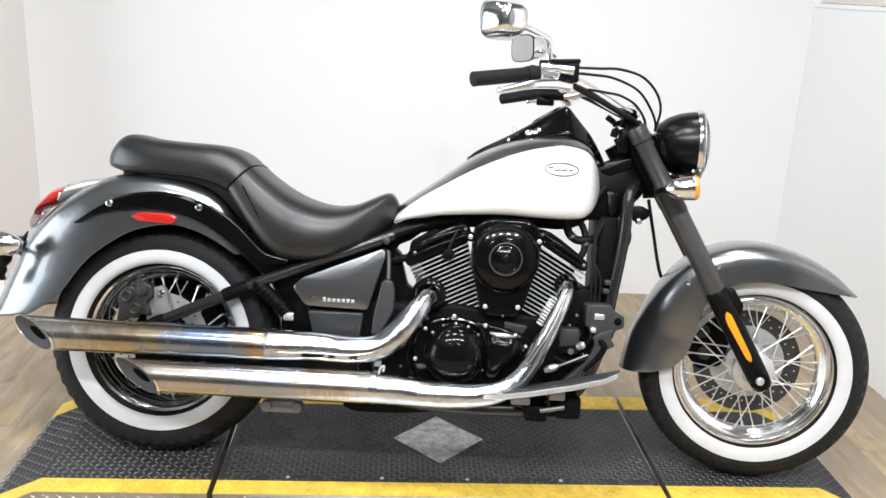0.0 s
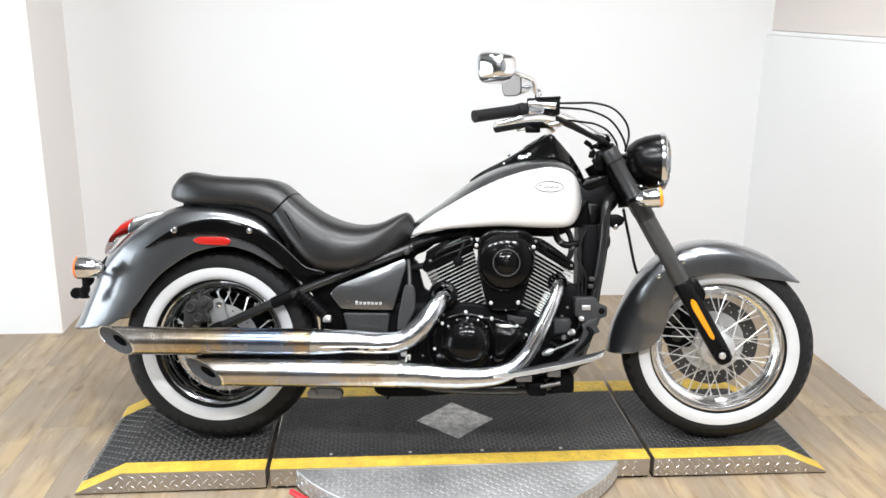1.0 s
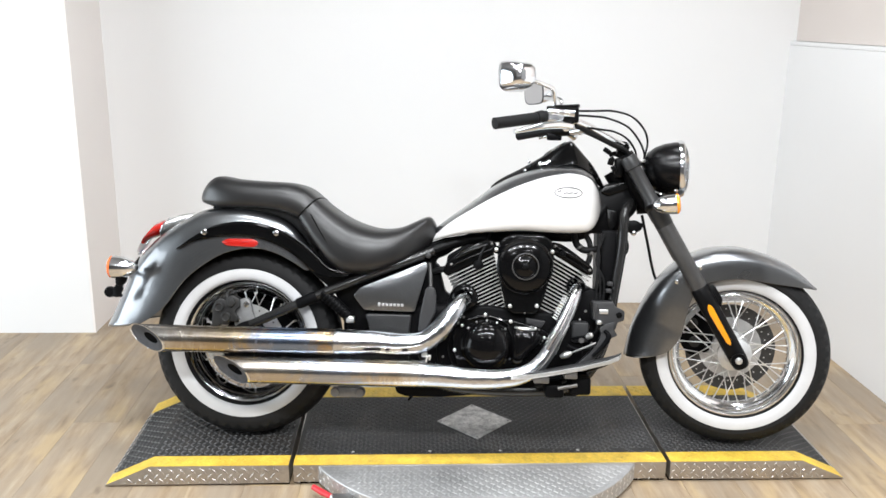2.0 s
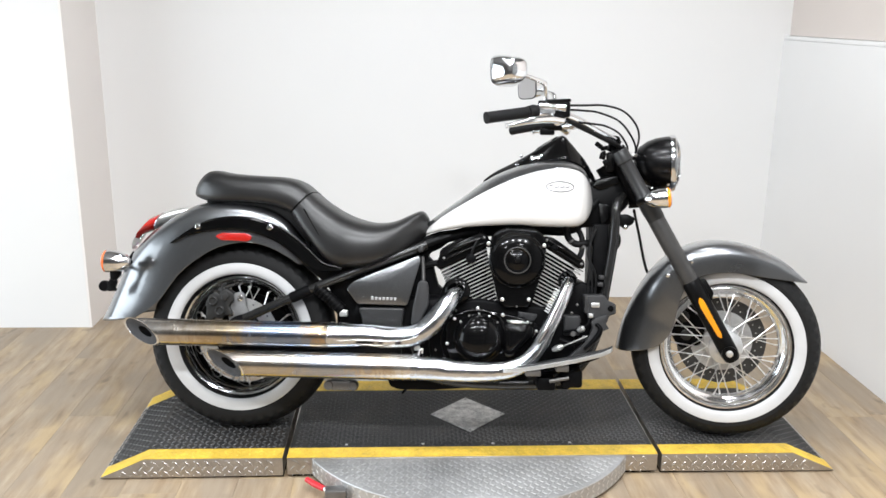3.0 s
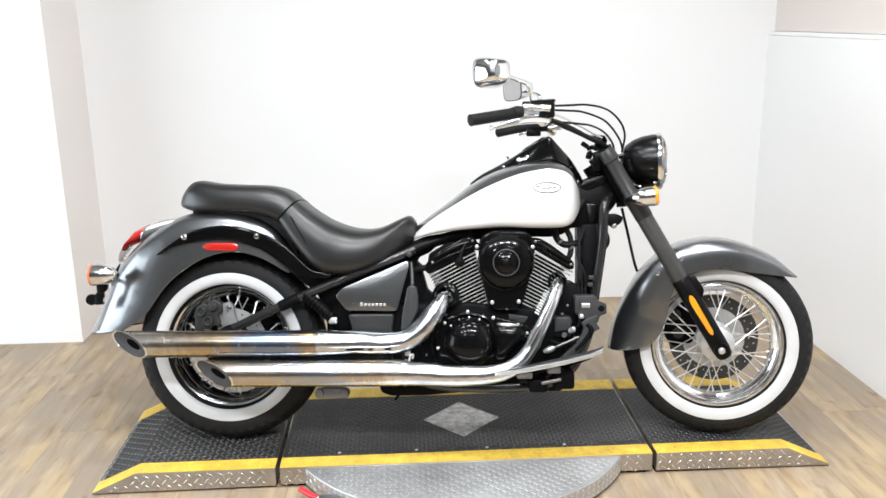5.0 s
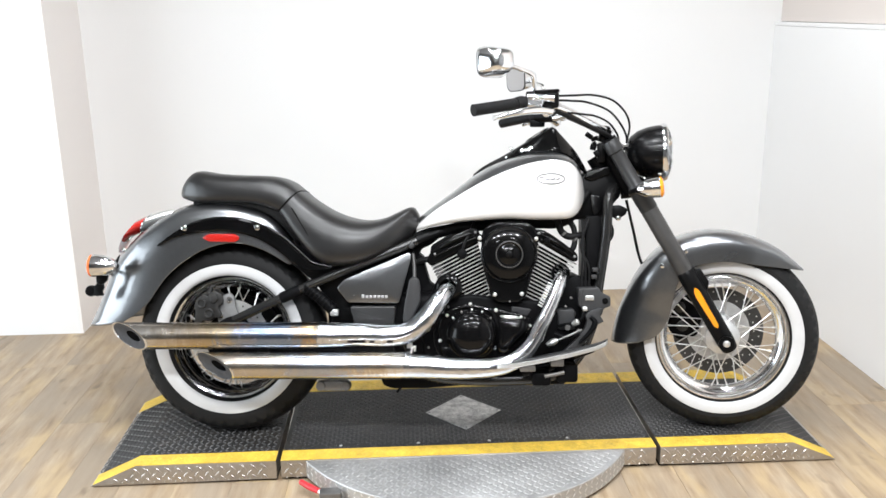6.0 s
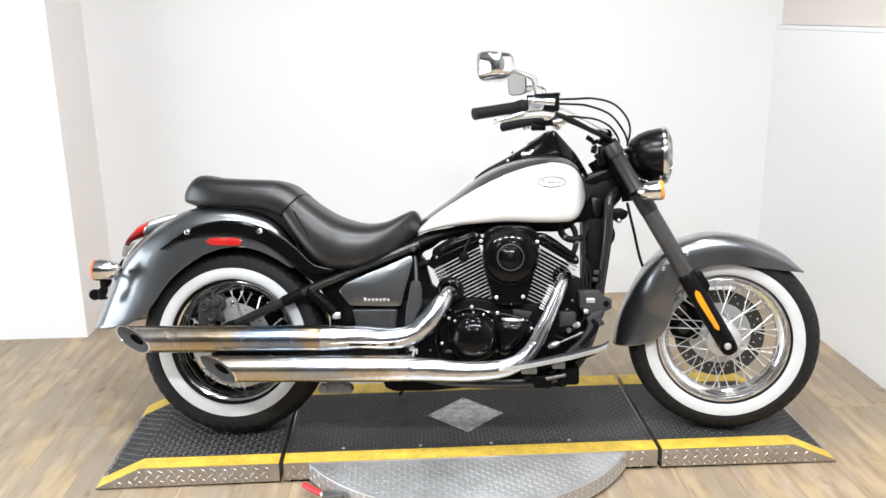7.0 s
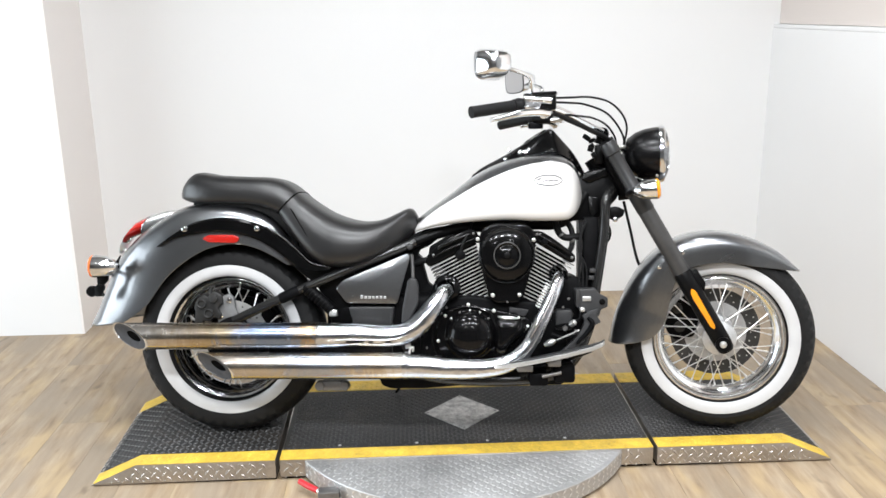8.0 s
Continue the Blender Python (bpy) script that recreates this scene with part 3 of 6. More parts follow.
STEER = Matrix.Translation(PIVOT) @ Matrix.Rotation(radians(-9.47), 4, Vector((-math.sin(radians(32)), 0, math.cos(radians(32))))) @ Matrix.Translation(-PIVOT)


def turned(bm):
    bmesh.ops.transform(bm, matrix=STEER, verts=bm.verts)
    return bm


def tyre_mesh(hub, crown, width, bead, sides=240):
    """A tyre with a rounded tread, grooves cut into its shoulders, and side walls down to the rim."""
    half = width / 2
    rows = [(bead, -half * 0.55), (bead + 0.008, -half * 0.82), (bead + 0.03, -half * 0.97), (bead + 0.055, -half), (crown - 0.042, -half * 0.99), (crown - 0.026, -half * 0.93),
            (crown - 0.012, -half * 0.74), (crown - 0.0035, -half * 0.48), (crown - 0.001, -half * 0.2)]
    rows = rows + [(crown, 0)] + [(r, -h) for r, h in rows[::-1]]
    bm = bmesh.new()
    rings = []
    for j, (r, h) in enumerate(rows):
        ring = []
        for k in range(sides):
            a = 2 * math.pi * k / sides
            cut = 0.0
            d = abs(j - 9)
            if 3 <= d <= 5 and (k + 2 * d * (1 if j < 9 else -1) + (3 if j > 9 else 0)) % 5 < 2:
                cut = 0.0026 if d == 3 else 0.0055
            if d == 1:
                cut = max(cut, 0.002)
            ring.append((hub.x + (r - cut) * math.cos(a), hub.y + h, hub.z + (r - cut) * math.sin(a)))
        rings.append(ring)
    return loft(rings, cap=False, bm=bm)


def spoke_mesh(length, r=0.0020):
    bm = tube([(0, 0, 0), (0, 0, length)], r, 1, 6)
    tube([(0, 0, length - 0.014), (0, 0, length)], r * 1.6, 1, 6, bm)
    return finish("spoke", bm, M_STEEL)


def wheel(name, hub, crown, width, rim_r, band, steered, label, rim_mat):
    m = STEER if steered else Matrix.Identity(4)
    fit = turned if steered else (lambda bm: bm)
    half = width / 2
    w = half * 0.62
    # rim: outer lips, stepped well
    well = [(rim_r + 0.0015, -w), (rim_r + 0.001, -w - 0.004), (rim_r - 0.003, -w - 0.004), (rim_r - 0.006, -w + 0.001), (rim_r - 0.009, -w + 0.008), (rim_r - 0.0125, -w + 0.007), (rim_r - 0.015, -w + 0.010), (rim_r - 0.018, -w * 0.64), (rim_r - 0.0215, -w * 0.60), (rim_r - 0.025, -w * 0.5), (rim_r - 0.033, -w * 0.36), (rim_r - 0.036, -w * 0.25)]
    well = well + [(r, -h) for r, h in well[::-1]]
    well += [(rim_r - 0.02, w * 0.3), (rim_r - 0.02, -w * 0.3)]
    rim = part(name, fit(lathe(well, hub, (0, 1, 0), 96, closed=True)), rim_mat, bike, label)
    part("tyre", fit(tyre_mesh(hub, crown, width, rim_r + 0.002)), M_TYRE, rim, "black rubber tyre", sharp=25)
    for s in (-1, 1):
        inner, outer = band
        bands = [(inner, half * 0.88), (inner + 0.003, half * 0.945), (inner + 0.010, half * 0.995), ((inner + outer) / 2, half * 1.022), (outer - 0.004, half * 1.03), (outer, half * 1.022), (outer + 0.001, half * 0.98)]
        part("whitewall", fit(lathe([(r, s * h) for r, h in bands], hub, (0, 1, 0), 96)), M_WALLBAND, rim, "white sidewall band")
    return rim, m, fit


def lace(rim, m, hub, r0, r1, y0, y1, count, cross):
    """Spokes from the hub's two flanges to the rim, crossed in pairs."""
    spans = [((math.cos(0) * r0 - r1 * math.cos(cross)) ** 2 + (r1 * math.sin(cross)) ** 2 + (y0 - y1) ** 2) ** 0.5]
    data = spoke_mesh(spans[0])
    for k in range(count):
        s = -1 if k % 2 else 1
        a = 2 * math.pi * k / count
        b = a + (cross if (k // 2) % 2 else -cross)
        p0 = hub + Vector((r0 * math.cos(a), s * y0, r0 * math.sin(a)))
        p1 = hub + Vector((r1 * math.cos(b), s * y1, r1 * math.sin(b)))
        ob = new("spoke", data)
        ob.parent = rim
        ob.matrix_basis = m @ Matrix.Translation(p0) @ (p1 - p0).to_track_quat("Z", "Y").to_matrix().to_4x4()


def brake_disc(hub, y, r0, r1, parent, fit, metal, drilled, holes=24):
    bm = lathe([(r0, y - 0.0025), (r1, y - 0.0025), (r1, y + 0.0025), (r0, y + 0.0025)], hub, (0, 1, 0), 72, closed=True)
    disc_ob = part("brake_disc", fit(bm), metal, parent, "drilled steel brake disc")
    for k in range(holes):
        for q, r in enumerate((r0 + (r1 - r0) * 0.3, r0 + (r1 - r0) * 0.68)):
            a = 2 * math.pi * (k + 0.5 * q) / holes
            c = hub + Vector((r * math.cos(a), y - 0.0028, r * math.sin(a)))
            lathe([(0.0027, 0), (0, 0)], c, (0, -1, 0), 8, bm := bmesh.new())
            holes_all.append(bm)
    whole = bmesh.new()
    for bm in holes_all:
        join(whole, bm)
    holes_all.clear()
    part("drilling", fit(whole), drilled, parent)
    return disc_ob


holes_all = []
front, mf, ff = wheel("front_wheel", HUB_F, 0.3105, 0.125, 0.212, (0.2185, 0.255), True, "chrome laced front wheel with whitewall tyre", M_RIM)
part("hub", ff(lathe([(0.012, -0.075), (0.03, -0.075), (0.034, -0.06), (0.055, -0.052), (0.057, -0.044), (0.04, -0.038), (0.036, 0), (0.04, 0.036), (0.06, 0.042), (0.062, 0.052), (0.04, 0.056), (0.03, 0.07), (0.012, 0.07)], HUB_F, (0, 1, 0), 40)), M_HUB, front, "grey cast hub")
lace(front, mf, HUB_F, 0.05, 0.179, 0.046, 0.010, 40, 0.62)
brake_disc(HUB_F, 0.062, 0.105, 0.150, front, ff, M_DISC, M_STEEL)
part("disc_carrier", ff(lathe([(0.04, 0.058), (0.112, 0.06), (0.112, 0.065), (0.04, 0.066)], HUB_F, (0, 1, 0), 40, closed=True)), M_HUB, front)

rear, mr, fr = wheel("rear_wheel", HUB_R, 0.3165, 0.172, 0.203, (0.2115, 0.249), False, "chrome laced rear wheel, dark reflection in its rim colour, whitewall tyre", M_REARCHROME)
part("hub", fr(lathe([(0.012, -0.09), (0.04, -0.09), (0.045, -0.07), (0.068, -0.06), (0.068, -0.05), (0.05, -0.045), (0.045, 0), (0.05, 0.045), (0.07, 0.05), (0.07, 0.06), (0.03, 0.08), (0.012, 0.08)], HUB_R, (0, 1, 0), 40)), M_CAST, rear)
lace(rear, mr, HUB_R, 0.06, 0.170, 0.052, 0.012, 40, 0.6)
brake_disc(HUB_R, -0.072, 0.085, 0.132, rear, fr, M_STEEL, M_DARK)
part("rim_lip", lathe([(0.2055, -0.054), (0.205, -0.0585), (0.2015, -0.0595), (0.196, -0.055), (0.199, -0.050)], HUB_R, (0, 1, 0), 96, closed=True), M_CHROME, rear, "chrome rim lip")
# Dark disc added to blacken the middle of the rear wheel.
part("hub_cover", lathe([(0.0, -0.075), (0.05, -0.078), (0.086, -0.070), (0.088, -0.066)], HUB_R, (0, 1, 0), 40), M_CAST, rear)
pulley = lathe([(0.05, 0.085), (0.13, 0.085), (0.13, 0.112), (0.05, 0.112)], HUB_R, (0, 1, 0), 48, closed=True)
# Dark plate added behind the spokes to block the bright wall.
part("belt_guard", slab(rounded([(-0.20, 0.33), (-0.165, 0.43), (-0.075, 0.50), (0.075, 0.50), (0.165, 0.44), (0.22, 0.36), (0.22, 0.33)], 0.02), 0.118, 0.126, 0.003), M_CAST, bike, "added dark backing behind the rear spokes")
part("drive_pulley", pulley, M_CAST, rear)

# ---- mudguards ----


def mudguard(tops, lows, width, n=4, round_tail=False, round_start=False):
    """A valanced mudguard: for each step its crest and its lower edge, with a rounded section between."""
    rings = []
    t, b = curve_through([(x, 0, z) for x, z in tops], n), curve_through([(x, 0, z) for x, z in lows], n)
    steps = [(1.045, 0.0), (1.0452, 0.012), (1.0455, 0.03), (1.047, 0.2), (1.046, 0.42), (1.03, 0.62), (0.985, 0.76), (0.87, 0.88), (0.64, 0.955), (0.33, 0.99), (0.0, 1.0)]
    oval = [(1.0, 0.0), (0.9997, 0.012), (0.999, 0.03), (0.985, 0.2), (0.94, 0.4), (0.86, 0.57), (0.75, 0.71), (0.6, 0.83), (0.42, 0.92), (0.21, 0.98), (0.0, 1.0)]
    for k, (p, q) in enumerate(zip(t, b)):
        w = float(np.interp(k / (len(t) - 1), spaced(0, 1, len(width)), width))
        soft = max(0.0, min(1.0, (k / (len(t) - 1) - 0.5) / 0.3)) if round_tail else 0.0
        if round_start:
            soft = max(0.0, min(1.0, (0.5 - k / (len(t) - 1)) / 0.25))
        half = [(q.lerp(p, f + (e[1] - f) * soft) + Vector((0, -w * (g + (e[0] - g) * soft), 0))) for (g, f), e in zip(steps, oval)]
        rings.append(half + [Vector((v.x, -v.y, v.z)) for v in half[-2::-1]])
    return loft(rings, cap=False, closed=False)


REAR_TOP = [(0.225, 0.60), (0.192, 0.676), (0.145, 0.733), (0.068, 0.764), (-0.028, 0.776), (-0.144, 0.766), (-0.222, 0.727), (-0.291, 0.686), (-0.351, 0.632), (-0.402, 0.570), (-0.437, 0.49), (-0.466, 0.418), (-0.492, 0.358)]
REAR_LOW = [(0.222, 0.572), (0.205, 0.568), (0.163, 0.595), (0.107, 0.623), (0.032, 0.639), (-0.062, 0.619), (-0.138, 0.574), (-0.19, 0.53), (-0.222, 0.49), (-0.246, 0.455), (-0.266, 0.433), (-0.292, 0.410), (-0.345, 0.376)]
guard = part("rear_mudguard", mudguard(REAR_TOP, REAR_LOW, [0.10, 0.118, 0.124, 0.124, 0.124, 0.125], round_tail=True), M_GREY, bike, "charcoal metallic rear mudguard")
solid(guard, 0.004)
for s in (-1, 1):
    upper = [(-0.218, 0.632), (-0.165, 0.672), (-0.121, 0.698), (-0.081, 0.714), (-0.007, 0.725), (0.068, 0.718), (0.141, 0.692), (0.197, 0.657), (0.235, 0.624), (0.279, 0.582), (0.307, 0.568), (0.353, 0.560)]
    lower = [(-0.214, 0.630), (-0.176, 0.651), (-0.141, 0.662), (-0.101, 0.670), (-0.026, 0.677), (0.048, 0.671), (0.113, 0.651), (0.159, 0.626), (0.205, 0.592), (0.240, 0.562), (0.290, 0.546), (0.350, 0.552)]
    up, low = curve_through([(x, 0, z) for x, z in upper], 4), curve_through([(x, 0, z) for x, z in lower], 4)
    rings = []
    for p, q in zip(up, low):
        a, b = p.lerp(q, 0.16), p.lerp(q, 0.86)
        rings.append([(p.x, s * 0.116, p.z), (p.x, s * 0.134, p.z), (a.x, s * 0.1415, a.z), (b.x, s * 0.1425, b.z), (q.x, s * 0.138, q.z), (q.x, s * 0.116, q.z)])
    strut = part("mudguard_strut", loft(rings), M_BLACK, bike, "gloss black mudguard strut", sharp=32)
    part("strut_lip", tube([(x, s * 0.139, z + 0.001) for x, z in upper[6:]], 0.0035, 5, 8), M_SEMI, strut)
    for bx, bz in ((-0.124, 0.688), (0.114, 0.689)):
        part("bolt", dome((bx, s * 0.143, bz), (0, s, 0), 0.0105, 0.006), M_CHROME, strut)
    refl = rounded([(-0.071, 0.656), (-0.048, 0.6685), (0.034, 0.6685), (0.052, 0.659), (0.050, 0.647), (0.036, 0.641), (-0.05, 0.6435)], 0.008)
    part("side_reflector", slab(refl, s * 0.122, s * 0.137, 0.003), M_REDLENS, guard, "red side reflector")

FRONT_TOP = [(1.282, 0.292), (1.290, 0.335), (1.302, 0.385), (1.322, 0.44), (1.352, 0.505), (1.398, 0.572), (1.461, 0.629), (1.545, 0.665), (1.64, 0.673), (1.74, 0.651), (1.825, 0.609), (1.893, 0.550)]
FRONT_LOW = [(1.367, 0.303), (1.420, 0.322), (1.452, 0.358), (1.470, 0.405), (1.480, 0.455), (1.493, 0.505), (1.520, 0.548), (1.58, 0.572), (1.668, 0.577), (1.74, 0.567), (1.81, 0.557), (1.888, 0.546)]
fender = part("front_mudguard", turned(mudguard(FRONT_TOP, FRONT_LOW, [0.088, 0.094, 0.096, 0.094, 0.085, 0.05], round_start=True)), M_GREY, bike, "charcoal metallic front mudguard")
solid(fender, 0.004)
for s in (-1, 1):
    for bx, bz in ((1.443, 0.563), (1.516, 0.612)):
        part("bolt", turned(dome((bx, s * 0.094, bz), (0, s, 0), 0.008, 0.006, 10)), M_CHROME, fender)

# ---- tail ----
tail_rings = []
for u, w, lo, hi in ((-0.386, 0.03, 0.602, 0.626), (-0.380, 0.042, 0.612, 0.652), (-0.362, 0.05, 0.634, 0.690), (-0.338, 0.052, 0.655, 0.718), (-0.296, 0.05, 0.672, 0.736), (-0.268, 0.042, 0.686, 0.744), (-0.235, 0.028, 0.705, 0.749), (-0.19, 0.014, 0.728, 0.752)):
    tail_rings.append([(u + 0.3 * (hi - lo) * math.sin(a), w * math.cos(a), (lo + hi) / 2 + (hi - lo) / 2 * math.sin(a)) for a in spaced(0, 2 * math.pi, 20, endpoint=False)])
tail = part("tail_light", loft(tail_rings[4:]), M_STEEL, bike, "pale metal tail light housing with a red lens", sharp=60)
part("tail_lens", loft(tail_rings[2:5]), M_REDLENS, tail, "red tail lens", sharp=60)
part("tail_foot", loft(tail_rings[:3]), M_PALELENS, tail, "pale clear lower lens", sharp=60)
part("lens_rim", tube([tuple(q) for q in tail_rings[4]] + [tuple(tail_rings[4][0])], 0.0022, 1, 6), M_CHROME, tail)


def indicator(base, tip, r, parent_label, steered, stalk, glow=M_ORANGE):
    """A bullet indicator: chrome shell from base to tip, coloured lens at the tip, a stalk."""
    axis = (Vector(tip) - Vector(base)).normalized()
    n = (Vector(tip) - Vector(base)).length
    fit = turned if steered else (lambda bm: bm)
    prof = [(0.0, 0.0), (r * 0.3, 0.001), (r * 0.42, n * 0.05), (r * 0.66, n * 0.16), (r * 0.86, n * 0.32), (r * 0.97, n * 0.52), (r, n * 0.68), (r * 1.03, n * 0.76), (r * 1.03, n * 0.80), (0.0, n * 0.80)]
    shell = part("indicator", fit(lathe(prof, base, axis, 28)), M_CHROME, bike, parent_label)
    part("indicator_lens", fit(lathe([(r * 1.0, n * 0.802), (r * 1.0, n * 0.87), (r * 0.8, n * 0.93), (0.0, n * 0.95)], base, axis, 28)), glow, shell, "amber lens")
    part("stalk", fit(tube(stalk, 0.009, 4, 10)), M_SATIN, shell)


for s in (-1, 1):
    indicator((-0.335, s * 0.175, 0.567), (-0.431, s * 0.175, 0.570), 0.036, "chrome rear indicator with an amber lens", False, [(-0.340, s * 0.172, 0.567), (-0.352, s * 0.14, 0.567), (-0.372, s * 0.115, 0.565)], M_REDORANGE)
    indicator((1.352, s * 0.185, 0.818), (1.441, s * 0.185, 0.828), 0.032, "chrome front indicator with an amber lens", True, [(1.355, s * 0.185, 0.817), (1.345, s * 0.15, 0.81), (1.338, s * 0.11, 0.80)])
bracket = box(-0.45, -0.40, -0.06, 0.06, 0.53, 0.575, 0.008)
join(bracket, slab(rounded([(-0.412, 0.542), (-0.372, 0.544), (-0.376, 0.520), (-0.392, 0.504), (-0.410, 0.510)], 0.006), -0.163, -0.147, 0.003))
join(bracket, slab(rounded([(-0.407, 0.515), (-0.391, 0.512), (-0.388, 0.494), (-0.396, 0.482), (-0.388, 0.470), (-0.418, 0.468), (-0.424, 0.492)], 0.006), -0.160, -0.145, 0.003))
join(bracket, tube([(-0.375, -0.15, 0.567), (-0.352, -0.145, 0.576), (-0.345, -0.142, 0.590), (-0.340, -0.138, 0.602)], [0.010, 0.006, 0.004, 0.002], 4, 10))
join(bracket, tube([(-0.395, -0.155, 0.535), (-0.405, -0.12, 0.55), (-0.42, -0.05, 0.555)], 0.007, 3, 10))
carrier = part("plate_bracket", bracket, M_SATIN, bike, "black number plate bracket")
part("knob", lathe([(0.0, -0.02), (0.012, -0.02), (0.0175, -0.014), (0.0185, 0.0), (0.015, 0.010), (0.0, 0.012)], (-0.433, -0.150, 0.485), (0, -1, 0), 20), M_CAST, carrier, "round black knob")

# ---- seat ----


def cushion(xs, top, low, wide, lean=((-9, 0.0), (9, 0.0))):
    """A padded form: for each x of its lower edge a section up over rounded sides to its top, leaning ahead by lean."""
    rings = []
    for x in xs:
        zl, w, tilt = table(low, x), table(wide, x), float(np.interp(x, [q[0] for q in lean], [q[1] for q in lean]))
        zt = table(top, x)
        for _ in range(12):
            zt = 0.5 * (zt + table(top, x + tilt * max(zt - zl, 0.0)))
        h = max(zt - zl, 0.004)
        half = curve_through([(0, zl), (0.6 * w, zl), (0.93 * w, zl + 0.08 * h), (w, zl + 0.34 * h), (0.955 * w, zl + 0.70 * h), (0.74 * w, zl + 0.93 * h), (0.3 * w, zt - 0.006 * h), (0, zt)], 3)
        rings.append([(x + tilt * (q[1] - zl), -q[0], q[1]) for q in half] + [(x + tilt * (q[1] - zl), q[0], q[1]) for q in half[-2:0:-1]])
    return loft(rings)


pad_top = [(-0.169, 0.800), (-0.153, 0.832), (-0.125, 0.866), (-0.093, 0.878), (-0.030, 0.868), (0.053, 0.863), (0.13, 0.860), (0.169, 0.855), (0.198, 0.845), (0.222, 0.829), (0.25, 0.803)]
pad_low = [(-0.169, 0.797), (-0.15, 0.784), (-0.11, 0.772), (-0.075, 0.768), (0.02, 0.768), (0.095, 0.764), (0.14, 0.753), (0.176, 0.738)]
pad_wide = [(-0.169, 0.03), (-0.15, 0.078), (-0.11, 0.108), (-0.05, 0.124), (0.05, 0.134), (0.12, 0.140), (0.176, 0.139)]
pad = part("passenger_seat", cushion(list(spaced(-0.169, -0.09, 10)) + list(spaced(-0.07, 0.12, 11)) + list(spaced(0.135, 0.174, 6)), pad_top, pad_low, pad_wide, ((0.0, 0.0), (0.174, 0.95))), M_LEATHER, bike, "black vinyl passenger pad", sharp=70)
seat_top = [(0.178, 0.846), (0.222, 0.829), (0.250, 0.804), (0.285, 0.777), (0.343, 0.742), (0.401, 0.719), (0.459, 0.709), (0.517, 0.716), (0.565, 0.737), (0.600, 0.752), (0.619, 0.747), (0.632, 0.726)]
seat_low = [(0.178, 0.736), (0.200, 0.704), (0.232, 0.656), (0.276, 0.603), (0.306, 0.578), (0.35, 0.560), (0.453, 0.570), (0.555, 0.617), (0.606, 0.648), (0.632, 0.69)]
seat_wide = [(0.178, 0.139), (0.22, 0.152), (0.3, 0.168), (0.4, 0.175), (0.5, 0.15), (0.58, 0.10), (0.632, 0.05)]
SEAT_LEAN = ((0.178, 0.95), (0.21, 0.78), (0.25, 0.54), (0.30, 0.28), (0.35, 0.10), (0.40, 0.02), (0.43, 0.0))
seat = part("rider_seat", cushion(list(spaced(0.178, 0.43, 30)) + list(spaced(0.44, 0.6, 11)) + list(spaced(0.608, 0.632, 5)), seat_top, seat_low, seat_wide, SEAT_LEAN), M_LEATHER, bike, "black vinyl scooped rider seat", sharp=70)
for s in (-1, 1):
    joint = [(0.176 + 0.95 * d, s * w, 0.737 + d) for d, w in ((0.006, 0.134), (0.022, 0.1405), (0.04, 0.139), (0.056, 0.129), (0.064, 0.112), (0.0695, 0.075), (0.071, 0.0))]
    part("seam", tube(joint, 0.0026, 5, 8), M_DARK, pad)


def on_seat(x, z):
    """The half width of the rider seat at a place on its side."""
    best = 0.0
    for b in spaced(0.178, 0.40, 60):
        zl, tilt = table(seat_low, b), float(np.interp(b, [q[0] for q in SEAT_LEAN], [q[1] for q in SEAT_LEAN]))
        if abs(b + tilt * (z - zl) - x) < 0.004 and z > zl:
            f = (z - zl) / max(0.004, table(seat_top, x) - zl)
            best = max(best, table(seat_wide, b) * float(np.interp(f, (0.0, 0.08, 0.34, 0.70, 0.93), (0.6, 0.93, 1.0, 0.955, 0.74))))
    return best


for s in (-1, 1):
    line = [(x, z) for x, z in ((0.226, 0.752), (0.238, 0.733), (0.250, 0.713), (0.266, 0.688), (0.284, 0.660), (0.302, 0.639), (0.322, 0.620), (0.345, 0.604))]
    part("seam", tube([(x, s * (on_seat(x, z) + 0.0004), z) for x, z in line], 0.0022, 4, 8), M_DARK, seat, "stitched seam")

base = cushion(spaced(-0.12, 0.24, 16), [(-0.12, 0.785), (0.05, 0.785), (0.15, 0.78), (0.24, 0.74)], [(-0.12, 0.752), (0.05, 0.755), (0.15, 0.72), (0.24, 0.62)], [(-0.12, 0.06), (0.0, 0.095), (0.24, 0.11)])
part("seat_base", base, M_RUBBER, pad, "black seat base")

# ---- tank ----
tank_top = [(0.612, 0.70), (0.64, 0.724), (0.68, 0.755), (0.738, 0.797), (0.824, 0.862), (0.891, 0.898), (0.968, 0.923), (1.044, 0.934), (1.10, 0.930), (1.14, 0.912), (1.165, 0.885), (1.180, 0.845), (1.186, 0.80)]
tank_low = [(0.612, 0.668), (0.666, 0.685), (0.74, 0.699), (0.831, 0.707), (0.922, 0.711), (1.013, 0.708), (1.104, 0.709), (1.141, 0.718), (1.165, 0.742), (1.180, 0.770), (1.186, 0.79)]
tank_line = [(0.612, 0.678), (0.64, 0.703), (0.685, 0.738), (0.74, 0.773), (0.832, 0.826), (0.924, 0.867), (0.997, 0.890), (1.06, 0.899), (1.10, 0.897), (1.135, 0.885), (1.160, 0.860), (1.178, 0.828), (1.186, 0.797)]
tank_wide = [(0.612, 0.03), (0.65, 0.08), (0.72, 0.128), (0.82, 0.165), (0.92, 0.185), (1.02, 0.19), (1.10, 0.175), (1.145, 0.14), (1.17, 0.09), (1.186, 0.035)]
rings, kinds = [], []
